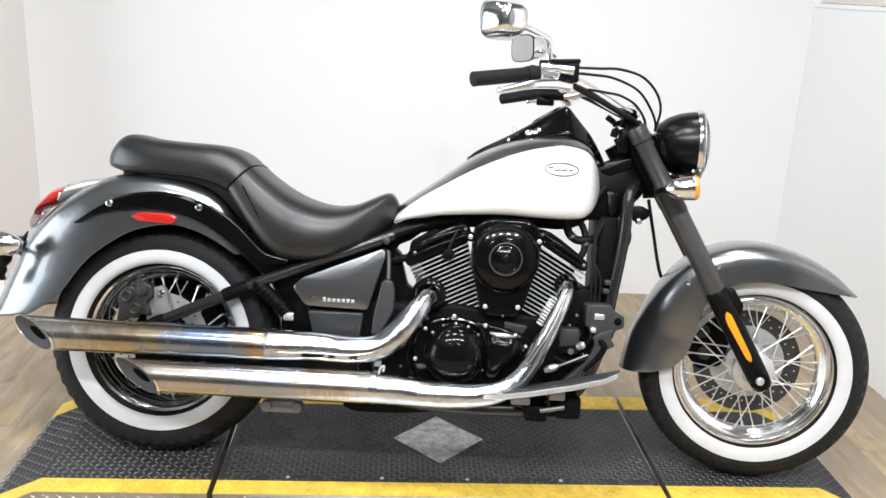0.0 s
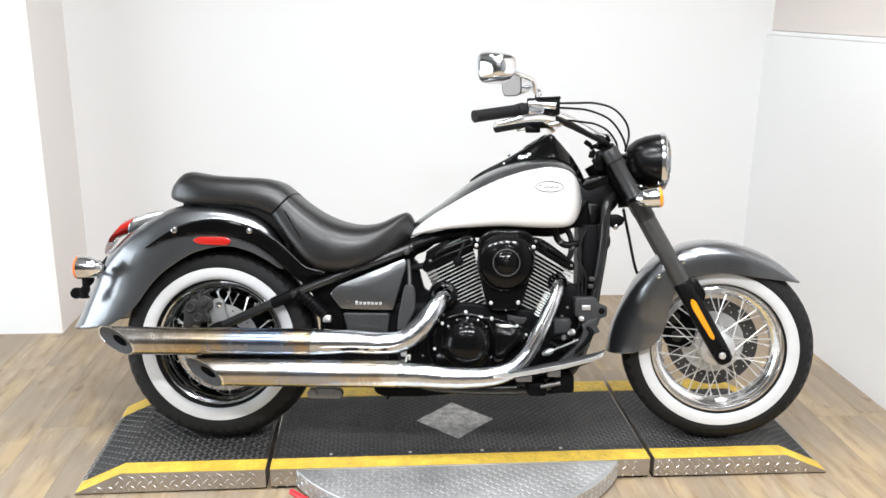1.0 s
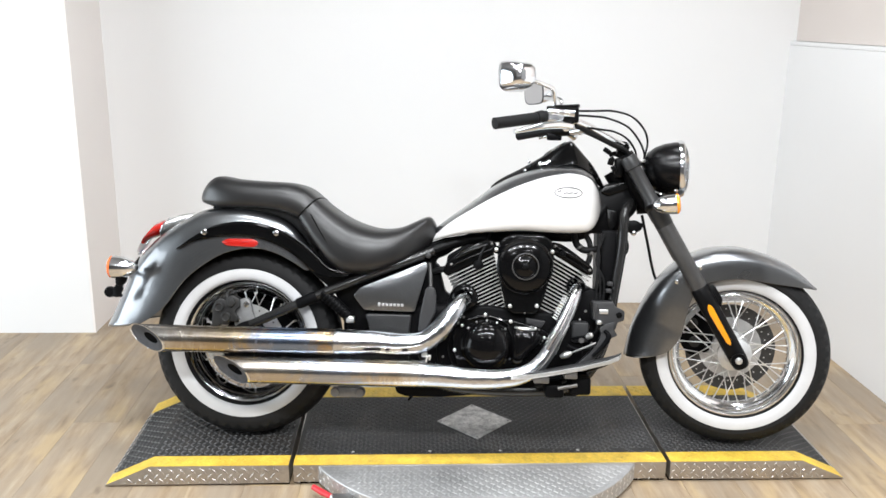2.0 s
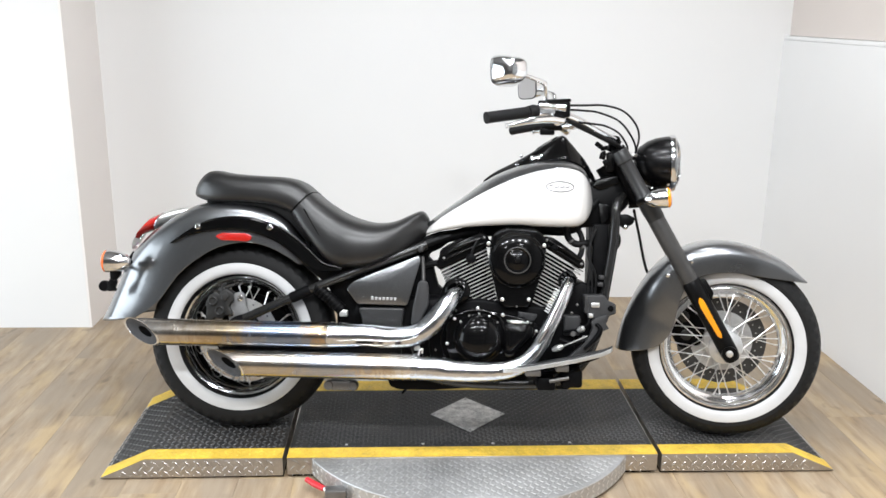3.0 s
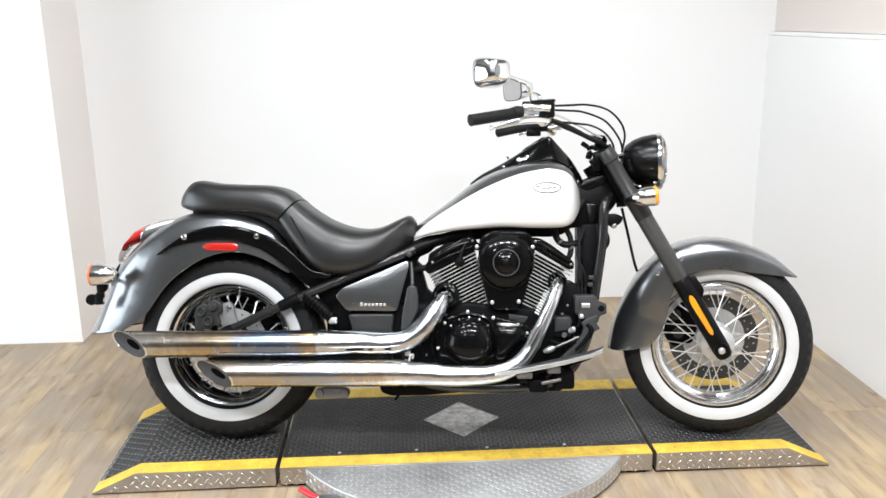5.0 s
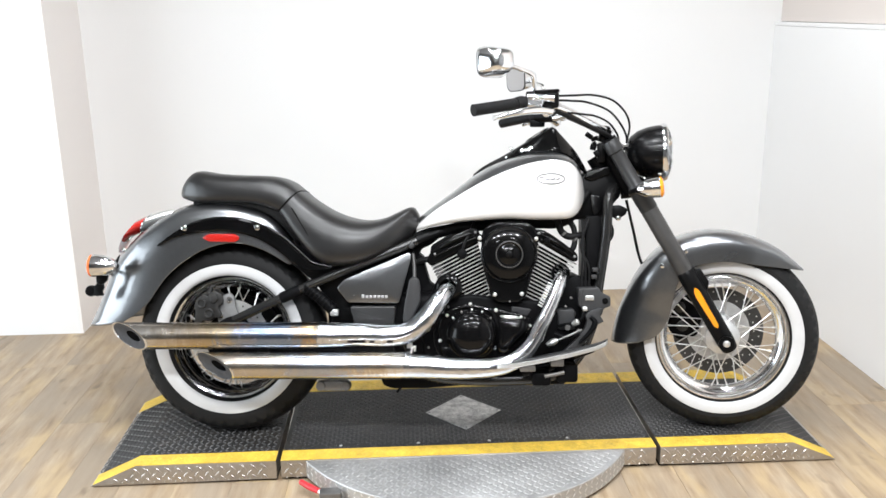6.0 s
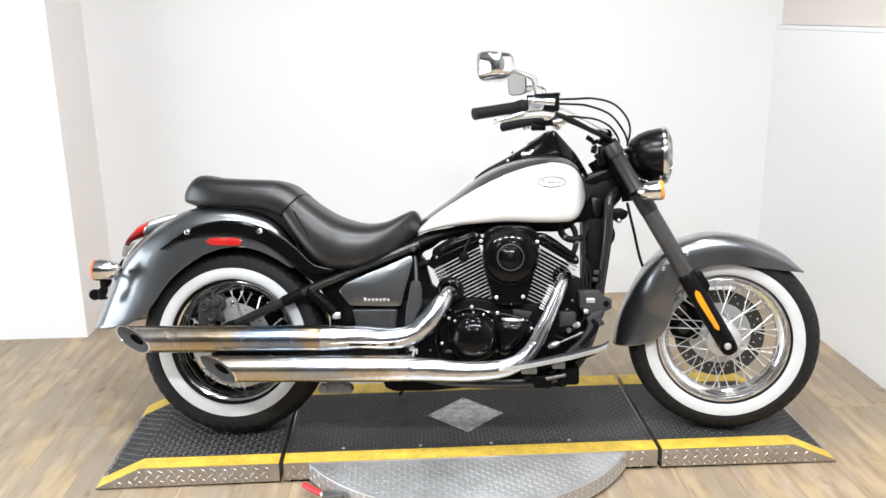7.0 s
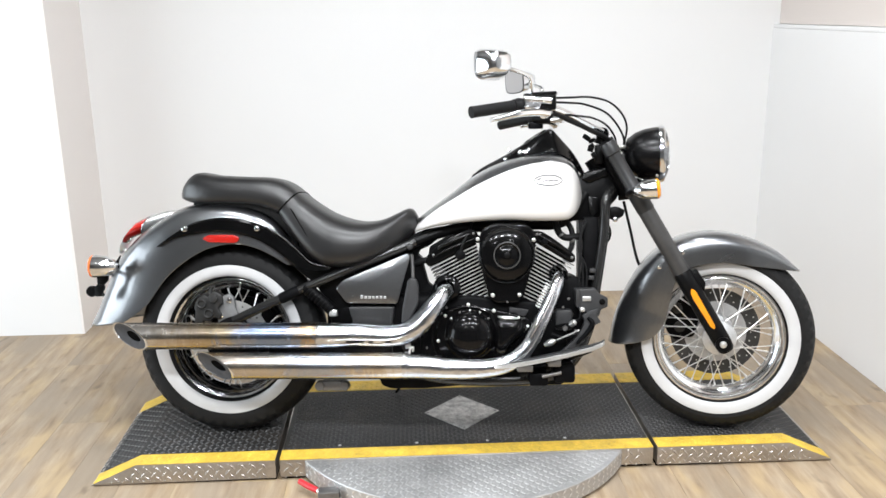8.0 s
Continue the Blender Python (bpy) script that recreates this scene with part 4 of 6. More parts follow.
for x in list(spaced(0.612, 1.08, 30)) + list(spaced(1.095, 1.186, 16)):
    zt, zl, zb, w = (table(q, x) for q in (tank_top, tank_low, tank_line, tank_wide))
    zb = min(max(zb, zl + 0.15 * (zt - zl)), zt - 0.004)
    side = curve_through([(0, zl + 0.004), (0.7 * w, zl), (0.93 * w, zl + 0.08 * (zb - zl)), (w, zl + 0.36 * (zb - zl)), (0.96 * w, zl + 0.7 * (zb - zl)), (0.82 * w, zb)], 4)
    over = curve_through([(0.82 * w, zb), (0.62 * w, zb + 0.62 * (zt - zb)), (0.34 * w, zb + 0.92 * (zt - zb)), (0, zt)], 4)
    half = side + over[1:]
    rings.append([(x, -q[0], q[1]) for q in half] + [(x, q[0], q[1]) for q in half[-2:0:-1]])
    kinds = [0] * (len(side) - 1) + [1] * (len(over) - 1)
    kinds = kinds + kinds[::-1]
tank = part("fuel_tank", loft(rings, mats=kinds), [M_WHITE, M_GREY], bike, "pearl white fuel tank with a charcoal top band", sharp=60)
# dash console on top of the tank
dash_top = [(0.815, 0.862), (0.853, 0.890), (0.93, 0.931), (1.006, 0.977), (1.066, 1.013), (1.084, 1.016), (1.10, 0.999), (1.13, 0.965), (1.16, 0.930), (1.192, 0.875)]
dash_low = [(0.815, 0.852), (0.88, 0.885), (0.96, 0.912), (1.044, 0.925), (1.10, 0.922), (1.14, 0.904), (1.165, 0.878), (1.192, 0.855)]
dash_wide = [(0.815, 0.012), (0.87, 0.04), (0.95, 0.065), (1.05, 0.085), (1.12, 0.08), (1.192, 0.05)]
rings = []
for x in spaced(0.815, 1.192, 34):
    zt, zl, w = (table(q, x) for q in (dash_top, dash_low, dash_wide))
    h = max(zt - zl, 0.003)
    half = curve_through([(0, zl), (w, zl), (0.9 * w, zl + 0.35 * h), (0.62 * w, zl + 0.8 * h), (0.42 * w, zl + 0.97 * h), (0, zt)], 3)
    rings.append([(x, -q[0], q[1]) for q in half] + [(x, q[0], q[1]) for q in half[-2:0:-1]])
dash = part("dash_console", loft(rings), M_BLACK, bike, "gloss black dash console on the tank", sharp=60)
part("dial_glass", lathe([(0.0, 0.004), (0.043, 0.003), (0.045, 0.0)], (1.03, 0, 0.992), (-0.52, 0, 0.85), 28), M_GLASS, dash)
part("dash_emblem", loft([[Vector((0.995, -0.062, 0.936)) + Vector((0.93, 0.0, 0.13)) * (0.031 * f * math.cos(a)) + Vector((0, 0.45, 0.89)) * (0.011 * f * math.sin(a) * (1.0 + 0.35 * math.cos(5 * a))) + Vector((0, -0.89, 0.45)) * h for a in spaced(0, 2 * math.pi, 40, False)] for f, h in ((1.0, -0.008), (1.0, 0.005), (0.8, 0.008), (0.3, 0.009))]), M_CHROME, dash, "chrome winged emblem")
for bx, by, bz in ((0.925, -0.052, 0.914), (0.94, -0.035, 0.945), (1.09, -0.055, 0.965)):
    part("screw", dome((bx, by, bz), (-0.2, -0.7, 0.6), 0.005, 0.004, 8), M_CHROME, dash)


def on_tank(x, z, out=0.002):
    """A place on the tank's right side."""
    zt, zl, zb, w = (table(q, x) for q in (tank_top, tank_low, tank_line, tank_wide))
    c = curve_through([(0.93 * w, zl + 0.08 * (zb - zl)), (w, zl + 0.36 * (zb - zl)), (0.96 * w, zl + 0.7 * (zb - zl)), (0.82 * w, zb)], 6)
    return float(np.interp(z, [q[1] for q in c], [q[0] for q in c])) + out


for s in (-1, 1):
    ring = [(1.059 + 0.0445 * math.cos(a), s * on_tank(1.059 + 0.0445 * math.cos(a), 0.838 + 0.0165 * math.sin(a), 0.001), 0.838 + 0.0165 * math.sin(a)) for a in spaced(0, 2 * math.pi, 33)]
    badge = part("badge", tube(ring, 0.0016, 1, 6), M_INK, tank, "oval outline badge")
    for bx, bz, length in ((1.030, 0.842, 0.012), (1.048, 0.836, 0.016), (1.066, 0.837, 0.014), (1.083, 0.837, 0.011)):
        bar = [(bx + d, s * on_tank(bx + d, bz + d * 0.25, 0.001), bz + d * 0.25) for d in spaced(-length / 2, length / 2, 4)]
        part("badge_mark", tube(bar, 0.0018, 1, 6), M_INK, badge)

# ---- frame, engine and exhaust ----
for s in (-1, 1):
    tube_rows = [(0.028, s * 0.125, 0.384), (0.139, s * 0.125, 0.436), (0.29, s * 0.12, 0.503), (0.441, s * 0.115, 0.565), (0.63, s * 0.10, 0.640)]
    stay = part("seat_stay", tube(tube_rows, 0.0155, 6, 14), M_TUBE, bike, "satin black frame tube")
    part("collar", lathe([(0.0175, -0.035), (0.0185, -0.03), (0.0185, 0.03), (0.0175, 0.035)], (0.215, s * 0.122, 0.470), (0.151, 0, 0.067), 18), M_CAST, stay)
    part("axle_plate", slab(rounded([(-0.06, 0.29), (0.06, 0.29), (0.07, 0.36), (0.045, 0.405), (-0.01, 0.39), (-0.06, 0.34)], 0.02), s * 0.108, s * 0.128, 0.004), M_CAST, stay)
    part("lower_stay", tube([(0.03, s * 0.12, 0.32), (0.3, s * 0.115, 0.32), (0.6, s * 0.10, 0.33)], 0.017, 4, 12), M_SATIN, bike)
    part("lower_rail", tube([(0.55, s * 0.09, 0.42), (0.62, s * 0.12, 0.25), (0.70, s * 0.13, 0.195), (1.0, s * 0.13, 0.19), (1.13, s * 0.12, 0.235), (1.20, s * 0.10, 0.36), (1.224, s * 0.09, 0.50), (1.247, s * 0.085, 0.65), (1.253, s * 0.085, 0.742), (1.259, s * 0.078, 0.785), (1.282, s * 0.04, 0.815)], 0.0172, 6, 14), M_TUBE, bike, "satin black frame cradle tube")
    part("top_rail", tube([(0.55, s * 0.08, 0.612), (0.75, s * 0.045, 0.680), (1.0, s * 0.04, 0.696), (1.12, s * 0.035, 0.705), (1.2, s * 0.03, 0.80)], 0.019, 4, 12), M_SATIN, bike)
part("shock_absorber", tube([(0.262, -0.118, 0.497), (0.305, -0.116, 0.462), (0.352, -0.114, 0.418)], 0.019, 3, 14), M_CAST, bike, "black damper with a bare end")
for k in range(9):
    q = Vector((0.268, -0.118, 0.492)).lerp(Vector((0.348, -0.114, 0.422)), k / 8)
    part("damper_ring", lathe([(0.0185, -0.003), (0.0215, -0.0012), (0.0215, 0.0012), (0.0185, 0.003)], q, (0.75, 0, -0.66), 16), M_SATIN, bike)
part("damper_end", box(0.345, 0.372, -0.132, -0.11, 0.398, 0.420, 0.004), M_STEEL, bike, "bare metal fitting")
part("battery_box", box(0.33, 0.62, -0.085, 0.085, 0.33, 0.61, 0.015), M_CAST, bike)
part("gearbox", box(0.52, 0.78, -0.12, 0.12, 0.20, 0.47, 0.03, 3), M_CAST, bike)
part("rear_inner_guard", slab(rounded([(0.20, 0.578), (0.225, 0.64), (0.42, 0.62), (0.44, 0.30), (0.345, 0.30), (0.345, 0.42), (0.295, 0.50)], 0.015), -0.09, 0.09, 0.004), M_SATIN, bike)
# side covers
for s in (-1, 1):
    cover = rounded([(0.371, 0.492), (0.394, 0.518), (0.606, 0.606), (0.613, 0.592), (0.572, 0.442), (0.407, 0.444)], 0.010)
    mid = Vector((sum(q[0] for q in cover) / len(cover), sum(q[1] for q in cover) / len(cover)))
    crown = ((1.0, 0.108), (1.0, 0.1515), (0.999, 0.1526), (0.996, 0.1531), (0.97, 0.1534), (0.86, 0.1542), (0.66, 0.1550), (0.4, 0.1555), (0.1, 0.1558))
    domed_side = loft([[(mid.x + (q[0] - mid.x) * f, s * (y - 0.75 * (mid.y + (q[1] - mid.y) * f - 0.50) ** 2), mid.y + (q[1] - mid.y) * f) for q in cover] for f, y in crown])
    bmesh.ops.recalc_face_normals(domed_side, faces=domed_side.faces)
    side_cover = part("side_cover", domed_side, M_GREY, bike, "charcoal metallic side cover", sharp=60)
    for k in range(7):
        bx = 0.452 + k * 0.0125
        part("badge_mark", box(bx, bx + 0.0085, min(s * 0.146, s * 0.1545), max(s * 0.146, s * 0.1545), 0.4585, 0.4675 if k else 0.471, 0.0005), M_MARK, side_cover)
    part("badge_mark", slab(rounded([(0.428, 0.474), (0.452, 0.482), (0.446, 0.474), (0.424, 0.466)], 0.002), s * 0.146, s * 0.1540, 0.0005), M_MARK, side_cover)
    for bx in (0.475, 0.52, 0.568):
        part("rivet", dome((bx, s * 0.1475, 0.447), (0, s, 0), 0.003, 0.002, 8), M_CHROME, side_cover)
    low_cover = rounded([(0.411, 0.432), (0.562, 0.432), (0.553, 0.362), (0.430, 0.362)], 0.010)
    part("lower_side_cover", slab(low_cover, s * 0.10, s * 0.146, 0.008, segments=3), M_LOWCOVER, bike, "dark grey lower side cover")
heel = rounded([(0.608, 0.522), (0.622, 0.530), (0.638, 0.523), (0.643, 0.50), (0.643, 0.447), (0.610, 0.382), (0.586, 0.381), (0.590, 0.43)], 0.01)
part("guard_post", tube([(0.618, -0.13, 0.600), (0.622, -0.145, 0.562), (0.624, -0.165, 0.526)], 0.0058, 4, 10), M_FORK, bike, "dull grey post above the guard plate")
part("heel_guard", slab(heel, -0.185, -0.165, 0.006, segments=3), M_PLASTIC, bike, "dark grey guard plate")
part("seat_lock", dome((0.612, -0.125, 0.626), (0, -1, 0), 0.010, 0.010, 14), M_PLASTIC, bike)

inner = rounded([(0.598, 0.40), (0.602, 0.66), (0.66, 0.682), (0.72, 0.692), (0.72, 0.670), (0.700, 0.648), (0.672, 0.626), (0.642, 0.613), (0.632, 0.598), (0.648, 0.585), (0.652, 0.556), (0.668, 0.50), (0.69, 0.484), (0.70, 0.44)], 0.006)
part("inner_panel", slab(inner, -0.05, 0.03, 0.004), M_CAST, bike, "black inner panel behind the engine")
part("breather_hose", tube([(0.618, -0.055, 0.566), (0.645, -0.06, 0.575), (0.668, -0.065, 0.580), (0.692, -0.06, 0.592)], 0.0105, 5, 8), M_RUBBER, bike, "thin black hose")
part("rocker_bracket", slab(rounded([(0.668, 0.585), (0.674, 0.624), (0.700, 0.640), (0.74, 0.664), (0.76, 0.655), (0.70, 0.585)], 0.006), -0.07, 0.0, 0.004), M_CAST, bike, "black bracket behind the rear rocker cover")

# crankcase and covers
case = rounded([(0.64, 0.30), (0.66, 0.44), (0.80, 0.47), (0.90, 0.455), (1.04, 0.445), (1.12, 0.38), (1.13, 0.26), (1.08, 0.19), (0.74, 0.185), (0.67, 0.22)], 0.03)
crank = part("crankcase", slab(case, -0.13, 0.14, 0.012, segments=3), M_CAST, bike, "black engine crankcase")
cover = rounded([(0.695, 0.36), (0.715, 0.415), (0.77, 0.437), (0.85, 0.432), (0.93, 0.415), (1.00, 0.395), (1.02, 0.36), (0.98, 0.295), (0.92, 0.245), (0.78, 0.23), (0.71, 0.27)], 0.03)
part("right_engine_cover", slab(cover, -0.172, -0.12, 0.006, segments=3), M_BLACK, crank, "gloss black engine cover")
part("clutch_cover", lathe([(0.083, 0.0), (0.083, 0.010), (0.080, 0.015), (0.0775, 0.017), (0.076, 0.026), (0.069, 0.041), (0.055, 0.053), (0.036, 0.060), (0.016, 0.063), (0.0, 0.0635)], (0.807, -0.172, 0.344), (0, -1, 0), 64), M_BLACK, crank, "gloss black domed clutch cover")
# Rim bolts that double as the row of lamp glints on the dome.
for k in range(5):
    a = radians(42 + 24 * k)
    part("bolt", dome((0.807 + 0.0800 * math.cos(a), -0.186, 0.344 + 0.0800 * math.sin(a)), (0, -1, 0), 0.0036, 0.0036, 8), M_STEEL if k % 3 else M_DULL, crank)


def domed(outline, y0, steps):
    """A cover that rises from its outline in rounded steps of (share of the outline, height)."""
    mx, mz = sum(q[0] for q in outline) / len(outline), sum(q[1] for q in outline) / len(outline)
    return loft([[(mx + (q[0] - mx) * f, y0 - h, mz + (q[1] - mz) * f) for q in outline] for f, h in steps])


ROUND = ((1.0, -0.02), (1.0, 0.006), (0.985, 0.013), (0.95, 0.020), (0.88, 0.027), (0.76, 0.033), (0.58, 0.037), (0.35, 0.039), (0.1, 0.040))
housing = rounded([(0.884, 0.392), (0.910, 0.404), (0.968, 0.399), (0.994, 0.378), (0.985, 0.352), (0.945, 0.312), (0.915, 0.278), (0.888, 0.282), (0.880, 0.34)], 0.018)
part("generator_cover", domed(housing, -0.160, ROUND), M_BLACK, crank, "gloss black rounded generator cover", sharp=50)
# Steel strip modelled as the highlight along the glossy cover's top.
part("generator_edge", tube([(0.898, -0.176, 0.402), (0.915, -0.186, 0.400), (0.94, -0.187, 0.399), (0.962, -0.180, 0.396)], [0.003, 0.006, 0.006, 0.003], 4, 8), M_STEEL, crank, "bright strip for the highlight on the generator cover")
part("terminal_block", slab(rounded([(0.935, 0.430), (0.998, 0.420), (0.986, 0.400), (0.965, 0.403), (0.950, 0.412), (0.936, 0.410)], 0.004), -0.150, -0.11, 0.003), M_PLASTIC, crank, "dark grey terminal cover")
for bx, bz, br in ((0.993, 0.371, 0.0055), (0.986, 0.362, 0.0045), (0.977, 0.354, 0.0065), (0.966, 0.344, 0.0045), (0.955, 0.336, 0.0045), (0.964, 0.399, 0.006), (0.975, 0.396, 0.004), (0.931, 0.402, 0.004)):
    part("bolt", dome((bx, -0.176, bz), (0, -1, 0), br * 0.85, 0.005, 8), M_STEEL if br > 0.0052 else M_DULL, crank)
for bx, bz, br in ((0.705, 0.324, 0.0062), (0.728, 0.405, 0.0062), (0.802, 0.441, 0.0068), (0.884, 0.421, 0.0072), (0.907, 0.299, 0.006), (0.911, 0.311, 0.0045), (0.732, 0.432, 0.004), (0.668, 0.302, 0.004), (0.928, 0.449, 0.004)):
    part("bolt", dome((bx, -0.178, bz), (0, -1, 0), br * 0.85, 0.005, 10), M_STEEL if br > 0.0058 else M_DULL, crank)
part("oil_line", tube([(0.692, -0.165, 0.372), (0.684, -0.17, 0.335), (0.690, -0.17, 0.300), (0.700, -0.165, 0.280)], 0.0032, 5, 8), M_SEMI, crank)
part("cover_flange", tube([(0.752, -0.172, 0.424), (0.790, -0.176, 0.434), (0.835, -0.176, 0.430), (0.872, -0.176, 0.412), (0.890, -0.176, 0.38)], 0.0055, 5, 8), M_BLACK, crank)
part("cover_rib", tube([(0.874, -0.180, 0.404), (0.889, -0.186, 0.372), (0.897, -0.188, 0.335), (0.899, -0.184, 0.300)], 0.0045, 5, 8), M_BLACK, crank)
part("oil_pan", box(0.72, 1.12, -0.10, 0.10, 0.165, 0.21, 0.015, 3), M_CAST, bike)


def cylinder(rows, n, reach, label):
    """A finned cylinder: rows of left and right fin ends at its top and foot, with a fin at each step."""
    (tl, tr), (bl, br) = rows
    # Black core and fin sides, darkened further for the shade between fins.
    core = slab(rounded([Vector(tl).lerp(Vector(tr), 0.1)[:], Vector(tl).lerp(Vector(tr), 0.9)[:], Vector(bl).lerp(Vector(br), 0.95)[:], Vector(bl).lerp(Vector(br), 0.05)[:]], 0.01), -0.085, 0.06, 0.004)
    body = part("cylinder", core, M_DARK, bike, label)
    for k in range(n):
        f = k / (n - 1)
        a, b = Vector(tl).lerp(Vector(bl), f), Vector(tr).lerp(Vector(br), f)
        way = (b - a).normalized()
        up = Vector((-way.y, way.x)) * 0.0019
        a, b = a - way * (0.004 + reach * max(0.0, 1 - f / 0.42)), b + way * 0.002
        fin = slab([(a - up)[:], (b - up)[:], (b + up)[:], (a + up)[:]], -0.118, 0.07, 0.0006, segments=1)
        for face in fin.faces:
            if face.calc_center_median().y < -0.1172:
                face.material_index = 1
        part("cooling_fin", fin, [M_DARK, M_STEEL], body, smooth=False)
    return body


REAR_FINS = (((0.690, 0.560), (0.828, 0.630)), ((0.815, 0.442), (0.864, 0.465)))
FRONT_FINS = (((1.028, 0.626), (1.137, 0.564)), ((0.983, 0.462), (1.027, 0.441)))
cyl_r = cylinder(REAR_FINS, 15, 0.010, "black rear cylinder with bright-edged cooling fins")
part("cylinder_skirt", slab(rounded([(0.694, 0.510), (0.712, 0.530), (0.735, 0.525), (0.770, 0.485), (0.805, 0.440), (0.835, 0.42), (0.80, 0.395), (0.72, 0.41), (0.672, 0.47)], 0.012), -0.10, 0.05, 0.006), M_CAST, cyl_r)
cyl_f = cylinder(FRONT_FINS, 15, 0.0, "black front cylinder with bright-edged cooling fins")
# ends of the fins that stand out past the heads
for (x0, z0), (x1, z1), fx, fz, who in (((0.676, 0.556), (0.694, 0.519), 0.89, 0.45, cyl_r), ((1.148, 0.562), (1.112, 0.520), -0.87, 0.48, cyl_f)):
    for k in range(5):
        q = Vector((x0 + (x1 - x0) * k / 4, z0 + (z1 - z0) * k / 4))
        way = Vector((fx, fz)).normalized()
        up = Vector((-way.y, way.x)) * 0.0018
        end = q + way * 0.03
        part("cooling_fin", slab([(q - up)[:], (end - up)[:], (end + up)[:], (q + up)[:]], -0.112, 0.0, 0.0006, segments=1), M_DULL, who, smooth=False)


def rocker(outline, y0, y1, label):
    return part("rocker_cover", slab(rounded(outline, 0.014, 5), y0, y1, 0.007, segments=3), M_BLACK, bike, label)


rock_r = rocker([(0.660, 0.572), (0.667, 0.596), (0.698, 0.630), (0.735, 0.652), (0.785, 0.676), (0.818, 0.686), (0.838, 0.665), (0.830, 0.636), (0.692, 0.566), (0.674, 0.558)], -0.112, 0.06, "gloss black rear rocker cover")
rock_f = rocker([(1.012, 0.652), (1.018, 0.674), (1.042, 0.675), (1.074, 0.656), (1.118, 0.624), (1.153, 0.596), (1.153, 0.573), (1.138, 0.570), (1.030, 0.634)], -0.112, 0.06, "gloss black front rocker cover")
for rows, r, who in (([(0.704, -0.112, 0.617), (0.726, -0.117, 0.632), (0.752, -0.118, 0.645), (0.806, -0.114, 0.665)], [0.004, 0.0085, 0.0085, 0.005], rock_r), ([(0.684, -0.112, 0.588), (0.735, -0.116, 0.615), (0.822, -0.114, 0.651)], [0.004, 0.005, 0.004], rock_r),
                     ([(1.036, -0.112, 0.660), (1.082, -0.117, 0.634), (1.140, -0.113, 0.596)], [0.004, 0.007, 0.004], rock_f), ([(1.030, -0.112, 0.646), (1.080, -0.115, 0.617), (1.136, -0.113, 0.581)], 0.0035, rock_f)):
    part("rocker_ridge", tube(rows, r, 6, 12), M_SEMI, who)
for bx, bz, who in ((0.688, 0.598, rock_r), (0.820, 0.668, rock_r), (1.026, 0.664, rock_f), (1.142, 0.588, rock_f)):
    part("bolt", dome((bx, -0.113, bz), (0, -1, 0), 0.0048, 0.004, 8), M_DULL, who)
part("spark_plug_cap", lathe([(0.017, -0.02), (0.017, 0.010), (0.014, 0.018), (0.006, 0.020), (0.0, 0.020)], (0.777, -0.113, 0.598), (0, -1, 0), 18), M_CAST, cyl_r)
part("plug_lead", tube([(0.777, -0.125, 0.606), (0.784, -0.13, 0.632), (0.800, -0.11, 0.665), (0.815, -0.06, 0.700)], 0.0042, 5, 8), M_RUBBER, cyl_r, "black plug lead")
part("spark_plug_cap", lathe([(0.010, -0.02), (0.010, 0.010), (0.007, 0.015), (0.0, 0.016)], (1.052, -0.113, 0.640), (0, -1, 0), 14), M_CAST, cyl_f)

# air cleaner
heart = rounded([(0.838, 0.648), (0.846, 0.682), (0.882, 0.702), (0.985, 0.702), (1.016, 0.680), (1.022, 0.640), (1.010, 0.57), (0.983, 0.468), (0.965, 0.442), (0.888, 0.442), (0.869, 0.462), (0.843, 0.56)], 0.022, 5)
air = part("air_cleaner", slab(heart, -0.160, -0.09, 0.008, segments=4), M_BLACK, bike, "gloss black round air cleaner with a tapered backplate")
part("cleaner_dish", lathe([(0.0, -0.02), (0.087, -0.02), (0.089, 0.010), (0.086, 0.022), (0.078, 0.032), (0.064, 0.038), (0.050, 0.040), (0.042, 0.041), (0.0385, 0.036), (0.034, 0.034), (0.028, 0.036), (0.020, 0.040), (0.010, 0.0415), (0.0, 0.042)], (0.926, -0.160, 0.600), (0, -1, 0), 64), M_BLACK, air, "gloss black dished cover", sharp=25)
part("cleaner_ring", lathe([(0.0425, 0.0415), (0.0435, 0.0435), (0.0405, 0.0440), (0.0395, 0.040)], (0.926, -0.160, 0.600), (0, -1, 0), 48, closed=True), M_FORK, air)
part("cleaner_emblem", lathe([(0.010, 0.0), (0.010, 0.003), (0.008, 0.004), (0.0, 0.004)], (0.926, -0.2025, 0.600), (0, -1, 0), 20), M_SATIN, air, "small dark emblem")
part("cleaner_lip", lathe([(0.0885, 0.006), (0.0915, 0.010), (0.0905, 0.015), (0.086, 0.018)], (0.926, -0.160, 0.600), (0, -1, 0), 64), M_BLACK, air)
for bx, bz in ((0.833, 0.651), (1.013, 0.648), (0.881, 0.470), (0.967, 0.472)):
    part("bolt", dome((bx, -0.168, bz), (0, -1, 0), 0.0068, 0.006, 12), M_STEEL, air)
    part("bolt_ear", tube([(bx, -0.166, bz), (bx, -0.12, bz)], 0.013, 1, 14), M_BLACK, air)

